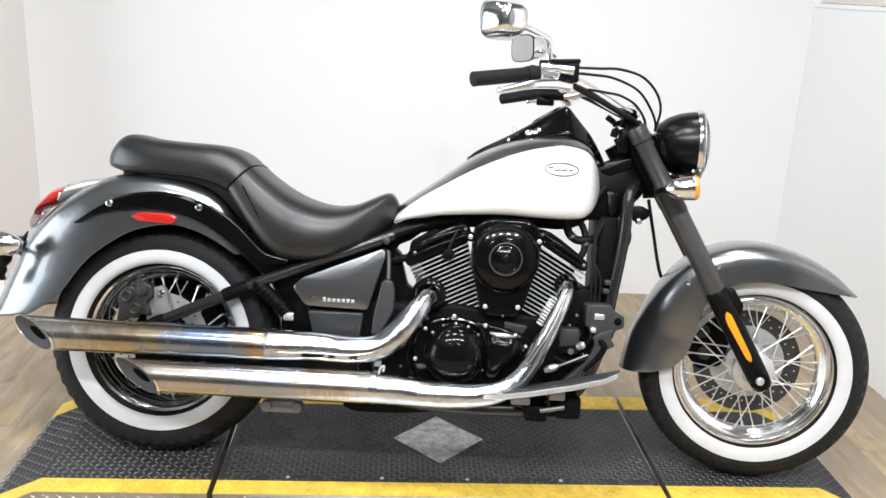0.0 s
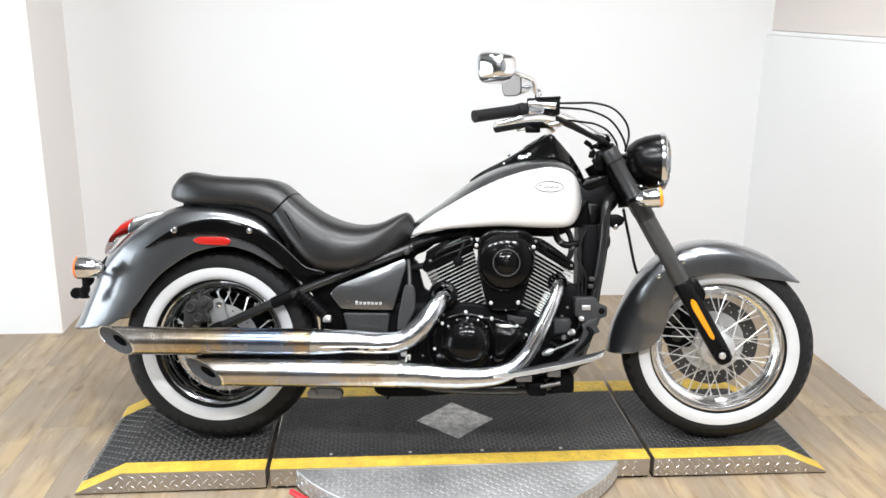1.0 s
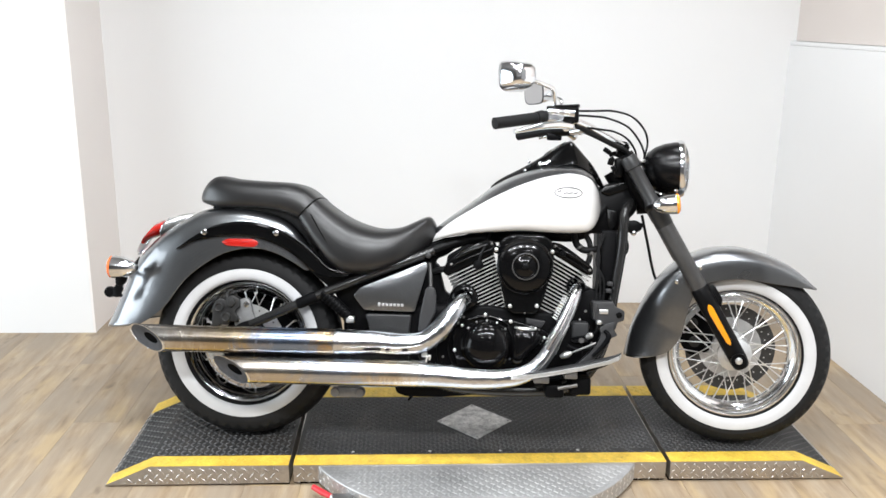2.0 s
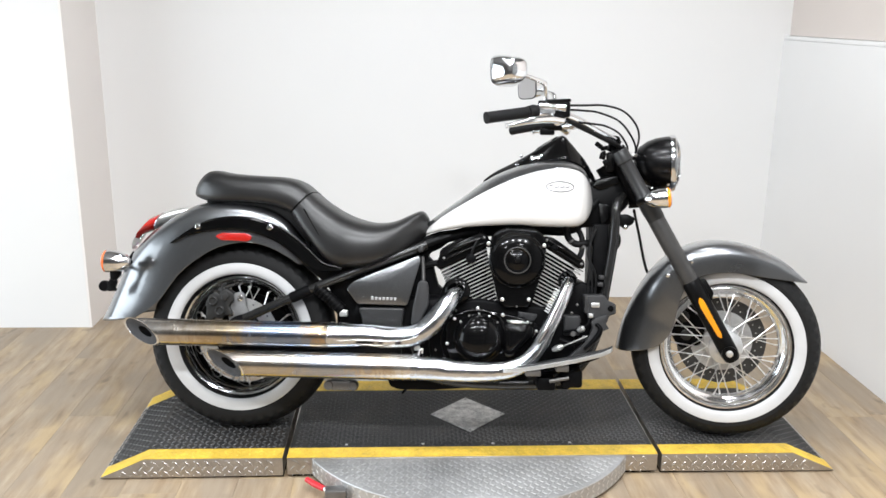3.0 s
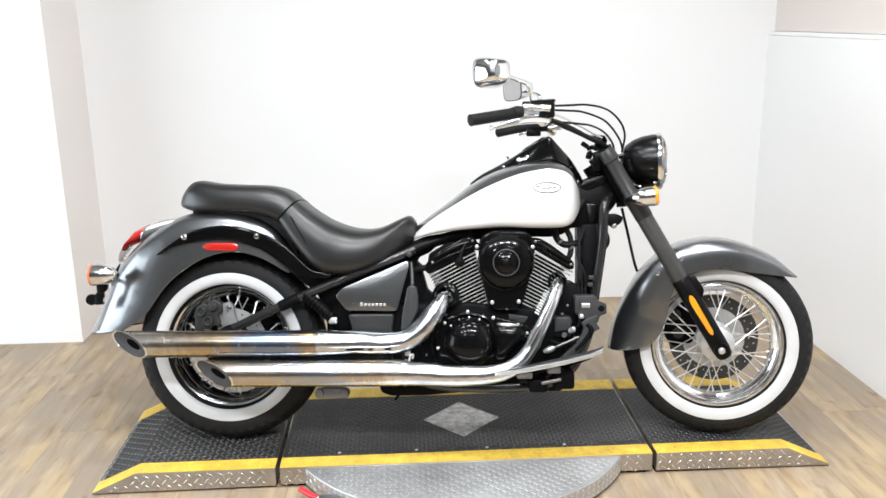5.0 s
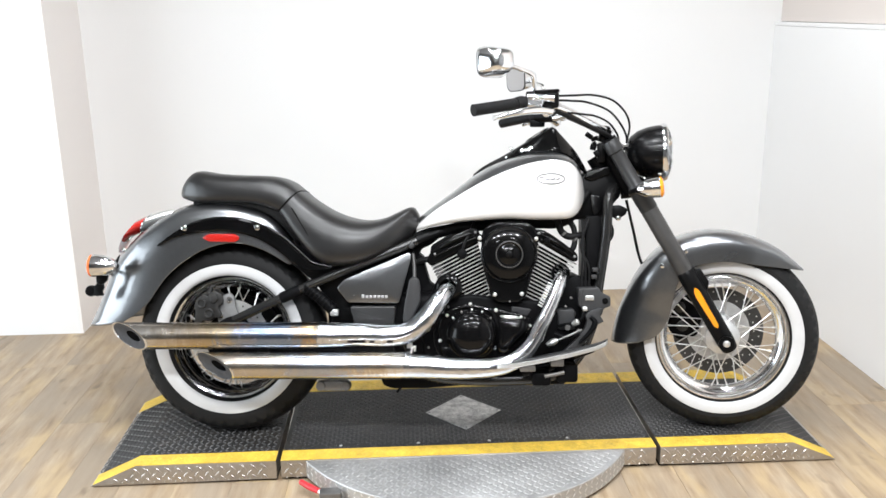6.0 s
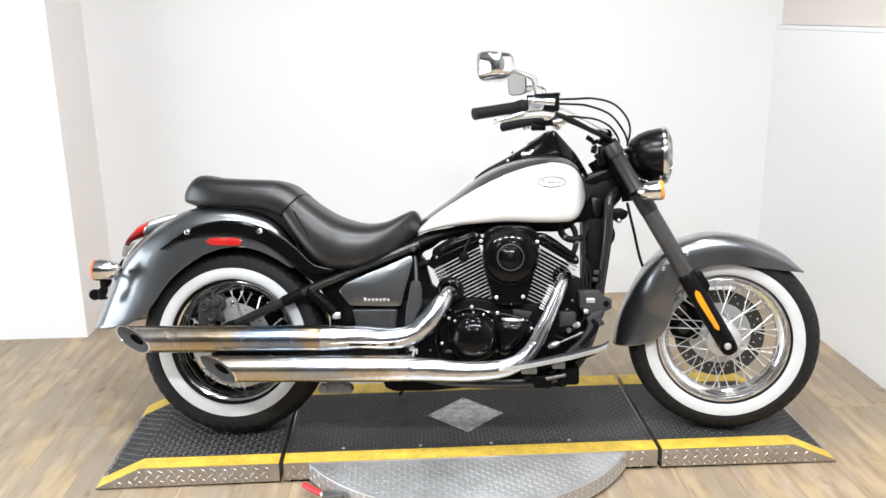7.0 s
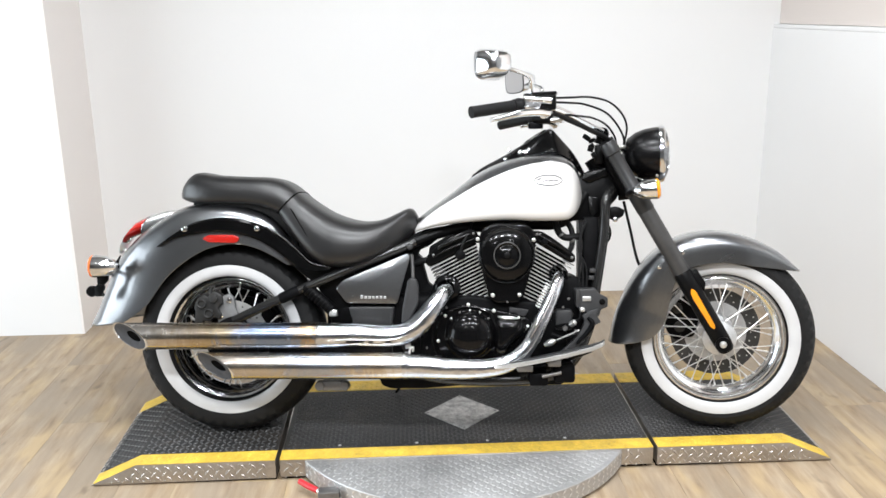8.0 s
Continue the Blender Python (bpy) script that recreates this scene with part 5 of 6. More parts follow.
# hoses and lines by the steering head
part("coolant_hose", tube([(1.092, -0.05, 0.712), (1.097, -0.055, 0.690), (1.106, -0.06, 0.667), (1.128, -0.06, 0.652), (1.157, -0.06, 0.654), (1.190, -0.05, 0.658)], 0.0115, 6, 12), M_RUBBER, bike, "black rubber hose")
part("coolant_hose", tube([(1.128, -0.04, 0.712), (1.146, -0.05, 0.680), (1.150, -0.055, 0.650), (1.146, -0.06, 0.620), (1.134, -0.06, 0.600)], 0.0095, 6, 12), M_RUBBER, bike, "black rubber hose")
for cx, cz in ((1.112, 0.661), (1.150, 0.642)):
    part("hose_clip", lathe([(0.0115, -0.004), (0.0128, -0.003), (0.0128, 0.003), (0.0115, 0.004)], (cx, -0.06, cz), (0.6, 0, -0.8), 14), M_DULL, bike)
for k in range(3):
    part("brake_line", tube([(1.168 + 0.011 * k, -0.095, 0.71), (1.172 - 0.004 * k, -0.10, 0.62), (1.166 + 0.012 * k, -0.105, 0.55), (1.168 + 0.01 * k, -0.10, 0.46)], 0.0038, 5, 8), M_RUBBER, bike)
part("radiator", box(1.182, 1.236, -0.075, 0.11, 0.40, 0.72, 0.008), M_CAST, bike, "black radiator between the frame tubes")
head = tube([(1.300, 0, 0.80), (1.262, 0, 0.862), (1.226, 0, 0.92)], 0.034, 3, 20)
part("steering_head", head, M_SATIN, bike, "black steering head")
gusset = rounded([(1.11, 0.705), (1.14, 0.82), (1.19, 0.868), (1.235, 0.885), (1.296, 0.850), (1.308, 0.79), (1.235, 0.71)], 0.02)
part("head_gusset", slab(gusset, -0.045, 0.045, 0.01), M_SATIN, bike)
part("neck_cover", slab(rounded([(1.180, 0.845), (1.192, 0.866), (1.262, 0.884), (1.268, 0.858), (1.205, 0.834)], 0.006), -0.058, 0.058, 0.006), M_SEMI, bike, "black steering neck cover")
part("gusset_plate", slab(rounded([(1.20, 0.79), (1.235, 0.785), (1.238, 0.74), (1.215, 0.715), (1.205, 0.74)], 0.006), -0.056, -0.044, 0.003), M_SEMI, bike)
part("horn", lathe([(0.0, 0.0), (0.03, 0.004), (0.042, 0.02), (0.042, 0.03), (0.0, 0.034)], (1.240, 0.02, 0.665), (0.5, -0.85, 0.1), 24), M_SATIN, bike, "black horn")
part("head_bracket", slab(rounded([(1.262, 0.722), (1.285, 0.706), (1.315, 0.722), (1.322, 0.742), (1.295, 0.755), (1.262, 0.752)], 0.008), -0.07, -0.06, 0.002), M_SATIN, bike)
part("bolt", dome((1.290, -0.07, 0.712), (0, -1, 0), 0.009, 0.007, 10), M_CHROME, bike)
# rear brake pump, pedal and lines ahead of the engine
reg = rounded([(1.147, 0.488), (1.214, 0.490), (1.222, 0.474), (1.252, 0.460), (1.252, 0.430), (1.230, 0.422), (1.224, 0.40), (1.205, 0.39), (1.190, 0.408), (1.152, 0.428)], 0.006)
front_bracket = part("front_bracket", slab(reg, -0.155, -0.10, 0.006, segments=3), M_PLASTIC, bike, "dark grey bracket on the frame tube")
part("bracket_plate", box(1.170, 1.198, -0.159, -0.154, 0.449, 0.465, 0.004), M_STEEL, front_bracket)
part("bolt", dome((1.234, -0.155, 0.447), (0, -1, 0), 0.010, 0.006, 10), M_DARK, front_bracket)
part("bracket_step", slab(rounded([(1.149, 0.487), (1.162, 0.487), (1.162, 0.432), (1.149, 0.432)], 0.003), -0.160, -0.15, 0.002), M_PLASTIC, front_bracket)
arm = rounded([(1.168, 0.404), (1.190, 0.418), (1.222, 0.426), (1.216, 0.402), (1.229, 0.382), (1.206, 0.371), (1.196, 0.348), (1.162, 0.308), (1.120, 0.272), (1.094, 0.262), (1.098, 0.284), (1.138, 0.322), (1.166, 0.356), (1.176, 0.384)], 0.005)
stay_arm = part("stay_arm", slab(arm, -0.166, -0.142, 0.005, segments=2), M_PLASTIC, bike, "dark grey angled stay behind the footboard")
part("stay_rib", tube([(1.186, -0.168, 0.398), (1.200, -0.170, 0.380), (1.186, -0.170, 0.352), (1.150, -0.170, 0.314)], [0.005, 0.009, 0.008, 0.005], 4, 10), M_CAST, stay_arm)
part("bolt", dome((1.196, -0.168, 0.389), (0, -1, 0), 0.006, 0.005, 8), M_DULL, stay_arm)
part("brake_rod", tube([(1.045, -0.17, 0.309), (1.10, -0.175, 0.332), (1.158, -0.175, 0.358)], 0.0036, 4, 8), M_DULL, bike, "bare metal brake rod")
part("rod_end", lathe([(0.0, -0.020), (0.006, -0.020), (0.010, -0.008), (0.011, 0), (0.010, 0.008), (0.005, 0.018), (0.0, 0.018)], (1.064, -0.178, 0.318), (0.92, 0, 0.38), 14), M_STEEL, bike)
part("switch_fitting", box(1.160, 1.176, -0.175, -0.15, 0.416, 0.430, 0.004), M_STEEL, bike)
part("line_fitting", lathe([(0.0, -0.012), (0.007, -0.012), (0.010, -0.004), (0.010, 0.006), (0.005, 0.012), (0.0, 0.012)], (1.138, -0.172, 0.380), (0.8, -0.3, 0.5), 12), M_STEEL, bike, "bright pipe fitting")
part("brake_hose", tube([(1.164, -0.165, 0.420), (1.160, -0.172, 0.398), (1.150, -0.172, 0.386), (1.134, -0.17, 0.378), (1.112, -0.165, 0.374), (1.085, -0.15, 0.366)], 0.0048, 5, 8), M_CAST, bike, "black brake hose")
part("banjo_union", lathe([(0.0, -0.006), (0.008, -0.006), (0.009, 0.0), (0.008, 0.006), (0.0, 0.006)], (1.112, -0.172, 0.364), (0, -1, 0), 12), M_DULL, bike)
part("foot_box", box(1.085, 1.14, -0.14, -0.10, 0.352, 0.42, 0.008), M_PLASTIC, bike, "dark grey plastic box")
for cx, cz in ((1.127, 0.456), (1.109, 0.428), (1.150, 0.352), (1.09, 0.335)):
    part("bolt", dome((cx, -0.145, cz), (0, -1, 0), 0.0045, 0.004, 8), M_DULL, bike)
part("link_rod", tube([(1.07, -0.165, 0.345), (1.105, -0.17, 0.333), (1.15, -0.172, 0.345)], 0.006, 4, 8), M_CAST, bike)
for cx, cz in ((1.208, 0.545), (1.204, 0.522)):
    part("clip", box(cx - 0.009, cx + 0.009, -0.125, -0.10, cz - 0.007, cz + 0.007, 0.003), M_PLASTIC, bike)
part("pedal_arm", tube([(1.19, -0.20, 0.30), (1.12, -0.19, 0.27), (1.05, -0.18, 0.235), (0.97, -0.16, 0.215)], 0.011, 5, 10), M_SATIN, bike)
# footboard
rings, pads = [], []
for x, z, w in ((0.885, 0.254, 0.03), (0.93, 0.261, 0.055), (1.0, 0.273, 0.06), (1.10, 0.293, 0.06), (1.18, 0.313, 0.056), (1.212, 0.324, 0.04), (1.222, 0.328, 0.02)):
    rings.append([(x, -0.26 - w + 0.002, z - 0.001), (x, -0.26 + w, z - 0.012), (x, -0.26 + w, z - 0.003), (x, -0.26 - w + 0.004, z + 0.012), (x, -0.26 - w, z + 0.010), (x, -0.26 - w, z + 0.001)])
    pads.append([(x, -0.26 - w * 0.90, z + 0.010), (x, -0.26 + w * 0.9, z - 0.004), (x, -0.26 + w * 0.9, z + 0.003), (x, -0.26 - w * 0.88, z + 0.016)])
board = part("footboard", loft(rings), M_STEEL, bike, "bright metal footboard with a rubber pad", sharp=30)
part("pad", loft(pads[1:]), M_PLASTIC, board, "black rubber pad")
for x0, x1, low, high in ((0.952, 1.000, 0.246, 0.266), (1.046, 1.086, 0.262, 0.285)):
    part("board_mount", box(x0, x1, -0.305, -0.23, low, high, 0.004), M_DULL, board, "bare metal mounting lug")
part("board_block", box(0.992, 1.05, -0.265, -0.14, 0.194, 0.236, 0.008), M_CAST, board)
part("board_block", box(1.07, 1.135, -0.26, -0.14, 0.203, 0.262, 0.010), M_CAST, board)
part("hinge_pin", tube([(1.03, -0.27, 0.226), (1.09, -0.27, 0.238)], 0.006, 1, 10), M_DULL, board)

# exhausts
up_path = [(0.742, -0.13, 0.488), (0.724, -0.175, 0.478), (0.700, -0.205, 0.448), (0.662, -0.218, 0.398), (0.610, -0.222, 0.357), (0.545, -0.222, 0.345), (0.45, -0.222, 0.349), (0.37, -0.222, 0.3475), (0.30, -0.222, 0.3475)]
low_path = [(1.098, -0.13, 0.535), (1.090, -0.17, 0.515), (1.070, -0.20, 0.475), (1.032, -0.225, 0.395), (0.990, -0.236, 0.318), (0.935, -0.24, 0.268), (0.86, -0.24, 0.249), (0.74, -0.24, 0.247), (0.66, -0.24, 0.253), (0.57, -0.24, 0.2555)]


def exhaust(path, radii, muffler_x, z, y, tip_top, tip_low, slant, label, metal, r=0.0428):
    pipe = part("exhaust", tube(path, radii, 8, 24), M_PIPE, bike, label)
    rings = []
    n = 40
    for t in spaced(0, 1, 30):
        ring = []
        for a in spaced(0, 2 * math.pi, n, endpoint=False):
            dy, dz = math.cos(a), math.sin(a)
            end = (tip_top + tip_low) / 2 - dz * (tip_low - tip_top) / 2 - dy * slant
            neck = 1.0 if t < 0.97 else 0.93
            x = end + (muffler_x - end) * t
            ring.append((x, y + r * neck * dy, z + r * neck * dz))
        rings.append(ring)
    part("muffler", loft(rings, cap=False), metal, pipe, "heat-blued chrome muffler with a slash-cut end")

    def cut(f, depth):
        return [((tip_top + tip_low) / 2 - math.sin(a) * f * (tip_low - tip_top) / 2 - math.cos(a) * slant * f + depth, y + r * f * math.cos(a), z + r * f * math.sin(a)) for a in spaced(0, 2 * math.pi, n, endpoint=False)]

    part("tip_rim", loft([cut(1.025, 0.003), cut(1.025, -0.002), cut(0.97, -0.002), cut(0.95, 0.004)], cap=False), M_CHROME, pipe, "chrome tip rim")
    part("baffle", loft([cut(0.96, 0.001), cut(0.94, 0.004), cut(0.50, 0.008), cut(0.40, 0.014)], cap=False), M_SOOT, pipe, "sooty grey baffle")
    part("baffle_hole", loft([cut(0.40, 0.013), cut(0.38, 0.06), cut(0.02, 0.062)], cap=False), M_DARK, pipe)
    part("clamp", lathe([(r * 0.99, -0.002), (r * 1.006, 0.0), (r * 1.006, 0.014), (r * 0.985, 0.016)], (muffler_x - 0.004, y, z), (1, 0, 0), 36), M_PIPE, pipe)
    return pipe


upper_pipe = exhaust(up_path, [0.025, 0.027, 0.032, 0.034, 0.035, 0.036, 0.038, 0.041, 0.041], 0.33, 0.3475, -0.222, -0.313, -0.251, 0.060, "upper chrome exhaust pipe with heat-blued muffler", M_BLUED)
lower_pipe = exhaust(low_path, [0.020, 0.0215, 0.0228, 0.0235, 0.025, 0.0285, 0.0325, 0.036, 0.040, 0.041], 0.60, 0.2555, -0.24, -0.041, 0.031, 0.057, "lower chrome exhaust pipe with heat-browned muffler", M_BLUED_LOW)
part("port_flange", lathe([(0.030, -0.012), (0.044, -0.01), (0.046, 0.004), (0.040, 0.012), (0.028, 0.016)], (0.733, -0.138, 0.490), (-0.2, -0.95, 0.1), 28), M_BLACK, upper_pipe)
part("port_flange", lathe([(0.024, -0.012), (0.030, -0.01), (0.030, 0.006), (0.024, 0.014)], (1.095, -0.13, 0.535), (0.1, -0.95, 0.15), 28), M_CAST, lower_pipe)
shield = [(1.075, -0.232, 0.515), (1.052, -0.247, 0.462), (1.02, -0.262, 0.40), (0.99, -0.270, 0.348)]
part("heat_shield", tube(shield, [0.010, 0.013, 0.013, 0.010], 5, 10), M_CHROME, lower_pipe, "chrome heat shield strip")
part("shield_seam", tube([(1.083, -0.206, 0.492), (1.078, -0.2215, 0.471), (1.040, -0.2470, 0.391), (0.998, -0.2600, 0.314), (0.962, -0.2640, 0.275)], [0.0008, 0.002, 0.002, 0.002, 0.0008], 5, 8), M_DULL, lower_pipe, "dull edge of the pipe shield")
for k in range(10):
    q = Vector((1.058, -0.205, 0.506)).lerp(Vector((1.026, -0.205, 0.436)), k / 9)
    slat = box(-0.012, 0.012, -0.006, 0.006, -0.0023, 0.0023, 0.0006)
    bmesh.ops.transform(slat, matrix=Matrix.Translation(q) @ Matrix.Rotation(radians(30), 4, "Y"), verts=slat.verts)
    part("louvre", slat, M_STEEL, lower_pipe)
for x0, x1 in ((0.418, 0.474), (0.487, 0.503), (0.541, 0.560)):
    part("shield_slot", slab(rounded([(x0, 0.329), (x1, 0.330), (x1, 0.336), (x0, 0.335)], 0.0025), -0.2625, -0.2545, 0.001), M_DARK, upper_pipe, "dark slot in the heat shield")
part("shield_edge", tube([(0.36, -0.2625, 0.338), (0.45, -0.2615, 0.340), (0.54, -0.2590, 0.339), (0.605, -0.2560, 0.352), (0.650, -0.2500, 0.385), (0.690, -0.238, 0.432)], [0.001, 0.0022, 0.0022, 0.0022, 0.0022, 0.001], 6, 8), M_PIPE, upper_pipe, "rolled edge of the heat shield")
part("clip_tab", tube([(0.617, -0.27, 0.298), (0.622, -0.27, 0.314), (0.630, -0.268, 0.318), (0.628, -0.264, 0.304)], 0.0028, 4, 8), M_STEEL, lower_pipe)
mount = rounded([(1.08, 0.19), (1.09, 0.50), (1.15, 0.53), (1.20, 0.50), (1.205, 0.36), (1.17, 0.24)], 0.02)
part("engine_mount", slab(mount, -0.10, 0.09, 0.008), M_CAST, bike, "black front engine mount")
part("mount_fitting", dome((1.135, -0.102, 0.40), (0, -1, 0), 0.012, 0.01, 14), M_DULL, bike)
part("mount_fitting", dome((1.165, -0.102, 0.33), (0, -1, 0), 0.010, 0.01, 14), M_CAST, bike)
part("muffler_hanger", slab(rounded([(0.60, 0.305), (0.618, 0.305), (0.618, 0.33), (0.605, 0.335)], 0.004), -0.215, -0.205, 0.002), M_STEEL, upper_pipe)
# Black bar added so the gap between the mufflers stays dark.
part("pipe_carrier", box(-0.02, 0.56, -0.215, -0.205, 0.285, 0.325, 0.004), M_SATIN, bike, "added black bar behind the gap between the mufflers")
part("muffler_bracket", box(0.33, 0.40, -0.21, -0.12, 0.168, 0.20, 0.006), M_DULL, bike, "grey mounting bracket")
for bx in (0.325, 0.405):
    part("rubber_mount", lathe([(0.0, -0.014), (0.013, -0.014), (0.016, -0.008), (0.016, 0.012), (0.0, 0.012)], (bx, -0.20, 0.184), (0, 1, 0), 16), M_DULL, bike)
part("under_tray", box(0.42, 0.98, -0.09, 0.09, 0.182, 0.225, 0.012), M_CAST, bike)
part("lower_linkage", slab(rounded([(0.50, 0.205), (0.515, 0.165), (0.545, 0.154), (0.66, 0.155), (0.79, 0.166), (0.83, 0.205)], 0.008), -0.10, 0.05, 0.006), M_CAST, bike, "black block under the frame")
part("side_stand", tube([(0.62, 0.12, 0.20), (0.57, 0.20, 0.125), (0.532, 0.262, 0.069)], 0.0055, 4, 10), M_SATIN, bike)

# rear brake
cal = rounded([(-0.106, 0.372), (-0.100, 0.412), (-0.104, 0.430), (-0.093, 0.458), (-0.070, 0.470), (-0.058, 0.462), (-0.052, 0.474), (-0.036, 0.482), (-0.012, 0.468), (-0.009, 0.440), (-0.022, 0.432), (-0.024, 0.420), (-0.014, 0.405), (-0.019, 0.390), (-0.04, 0.394), (-0.052, 0.380), (-0.075, 0.384), (-0.085, 0.370)], 0.005)
caliper = part("rear_caliper", slab(cal, -0.122, -0.082, 0.008, segments=3), M_CALIPER, bike, "black rear brake caliper")
for bx, bz in ((-0.078, 0.440), (-0.055, 0.408)):
    part("piston_cap", lathe([(0.016, -0.004), (0.016, 0.005), (0.013, 0.008), (0.009, 0.004), (0.0, 0.004)], (bx, -0.122, bz), (0, -1, 0), 20), M_CALIPER, caliper)
part("caliper_rib", slab(rounded([(-0.05, 0.465), (-0.03, 0.472), (-0.022, 0.455), (-0.035, 0.440), (-0.048, 0.445)], 0.004), -0.130, -0.120, 0.003), M_CALIPER, caliper)
part("bleed_nipple", tube([(-0.052, -0.11, 0.472), (-0.048, -0.112, 0.494), (-0.035, -0.112, 0.497)], 0.004, 3, 10), M_CALIPER, caliper)
arm = rounded([(-0.016, 0.464), (0.011, 0.473), (0.024, 0.458), (0.030, 0.42), (0.045, 0.39), (0.05, 0.34), (-0.01, 0.33), (-0.032, 0.385), (-0.03, 0.42)], 0.008)
part("caliper_bracket", slab(arm, -0.108, -0.088, 0.004), M_BRACKET, bike, "light grey caliper bracket")
for bx, bz in ((0.010, 0.451), (-0.021, 0.399)):
    part("bolt", lathe([(0.010, -0.002), (0.010, 0.004), (0.006, 0.005), (0.0055, 0.002), (0.0, 0.002)], (bx, -0.109, bz), (0, -1, 0), 14), M_CHROME, caliper)

# ---- fork, bars and lamps, turned with the front wheel ----
FOOT, CROWN = Vector((1.648, 0, 0.316)), Vector((1.262, 0, 0.984))
WAY = (CROWN - FOOT).normalized()
for s in (-1, 1):
    off = Vector((0, s * 0.108, 0))

    def rung(t):
        return FOOT.lerp(CROWN, t) + off

    leg = part("fork_leg", turned(lathe([(0.0, -0.03), (0.020, -0.03), (0.026, -0.022), (0.029, 0.0), (0.0295, 0.10), (0.0305, 0.20), (0.0305, 0.262), (0.027, 0.27), (0.0, 0.27)], rung(0), WAY, 28)), M_SATIN, bike, "satin black lower fork leg")
    part("fork_tube", turned(lathe([(0.0265, 0.265), (0.0275, 0.272), (0.0275, 0.515), (0.026, 0.52)], rung(0), WAY, 28)), M_FORK, leg, "dull dark grey fork tube cover")
    part("fork_shroud", turned(lathe([(0.028, 0.50), (0.0295, 0.505), (0.0295, 0.575), (0.028, 0.585), (0.0235, 0.595), (0.0228, 0.70), (0.0228, 0.712), (0.0272, 0.716), (0.0272, 0.748), (0.024, 0.756), (0.0, 0.757)], rung(0), WAY, 28)), M_LOWCOVER, leg, "satin black upper fork shroud")
    part("axle_cap", turned(dome(HUB_F + Vector((0.0, s * 0.138, 0.0)), (0, s, 0), 0.0115, 0.008, 16)), M_STEEL, leg, "bare axle end")
    part("axle_clamp", turned(tube([HUB_F + Vector((0, s * 0.07, 0)), HUB_F + Vector((0, s * 0.14, 0))], 0.024, 1, 24)), M_SATIN, leg)
    lug = rounded([(1.535, 0.545), (1.56, 0.56), (1.59, 0.515), (1.585, 0.485), (1.555, 0.48)], 0.008)
    part("mudguard_lug", turned(slab(lug, s * 0.09, s * 0.115, 0.004)), M_SATIN, leg)
    u = Vector((-WAY.z, 0, WAY.x))
    c = FOOT + WAY * 0.135
    shape = []
    for a, b in ((-0.075, 0.0), (-0.062, 0.0085), (0.045, 0.0125), (0.066, 0.010), (0.079, 0.0), (0.066, -0.008), (-0.062, -0.0065)):
        q = c + WAY * a + u * b
        shape.append((q.x, q.z))
    part("fork_reflector", turned(slab(rounded(shape, 0.006), s * 0.135, s * 0.1465, 0.003)), M_ORANGE, leg, "long amber reflector")
    part("reflector_base", turned(slab(rounded(shape, 0.006), s * 0.125, s * 0.137, 0.001)), M_SATIN, leg)
for t, thick in ((0.745, 0.02), (0.55, 0.028)):
    c = FOOT + WAY * t
    clampbar = lathe([(0.0, -thick), (0.026, -thick), (0.029, 0), (0.026, thick), (0.0, thick)], c, WAY, 20)
    for s in (-1, 1):
        join(clampbar, tube([c, c + Vector((-0.01, s * 0.06, 0)), c + Vector((0, s * 0.108, 0))], thick * 0.75, 3, 12))
    part("fork_yoke", turned(clampbar), M_SATIN, bike, "black fork yoke")
part("wiring_loom", turned(tube([FOOT + WAY * 0.745 + Vector((-0.028, -0.035, 0)), FOOT + WAY * 0.66 + Vector((-0.032, -0.04, 0)), FOOT + WAY * 0.56 + Vector((-0.034, -0.035, 0))], [0.014, 0.018, 0.018], 4, 12)), M_CAST, bike, "black wiring beside the steering head")
fcal = rounded([(1.474, 0.375), (1.500, 0.436), (1.545, 0.452), (1.585, 0.43), (1.592, 0.365), (1.576, 0.30), (1.545, 0.292), (1.510, 0.283), (1.480, 0.32)], 0.012)
front_caliper = part("front_caliper", turned(slab(fcal, 0.045, 0.10, 0.008)), M_CAST, bike, "black front brake caliper")
for bx, bz in ((1.515, 0.40), (1.525, 0.335)):
    part("piston_cap", turned(lathe([(0.019, -0.004), (0.019, 0.006), (0.014, 0.009), (0.0, 0.009)], (bx, 0.045, bz), (0, -1, 0), 20)), M_CALIPER, front_caliper)
part("brake_line", turned(tube([(1.33, 0.02, 0.77), (1.352, 0.05, 0.68), (1.385, 0.06, 0.55), (1.43, 0.085, 0.5)], 0.0048, 6, 8)), M_RUBBER, bike)

# headlamp
lamp_axis = Vector((1.0, 0, 0.02))
lamp_c = Vector((1.44, 0, 0.930))
lamp = part("headlamp", turned(lathe([(0.0, -0.118), (0.030, -0.115), (0.055, -0.100), (0.073, -0.075), (0.084, -0.045), (0.089, -0.015), (0.090, 0.0), (0.088, 0.002)], lamp_c, lamp_axis, 56)), M_SEMI, bike, "black bullet headlamp with a chrome rim")
part("lamp_rim", turned(lathe([(0.088, -0.002), (0.0945, 0.0), (0.0955, 0.010), (0.092, 0.018), (0.084, 0.020), (0.082, 0.008)], lamp_c, lamp_axis, 56)), M_CHROME, lamp, "chrome lamp rim")
part("lamp_lens", turned(lathe([(0.085, 0.016), (0.075, 0.026), (0.05, 0.034), (0.02, 0.037), (0.0, 0.0375)], lamp_c, lamp_axis, 48)), M_GLASS, lamp, "clear lens")
part("lamp_reflector", turned(lathe([(0.083, 0.010), (0.07, -0.02), (0.045, -0.045), (0.0, -0.055)], lamp_c, lamp_axis, 40)), M_CHROME, lamp)
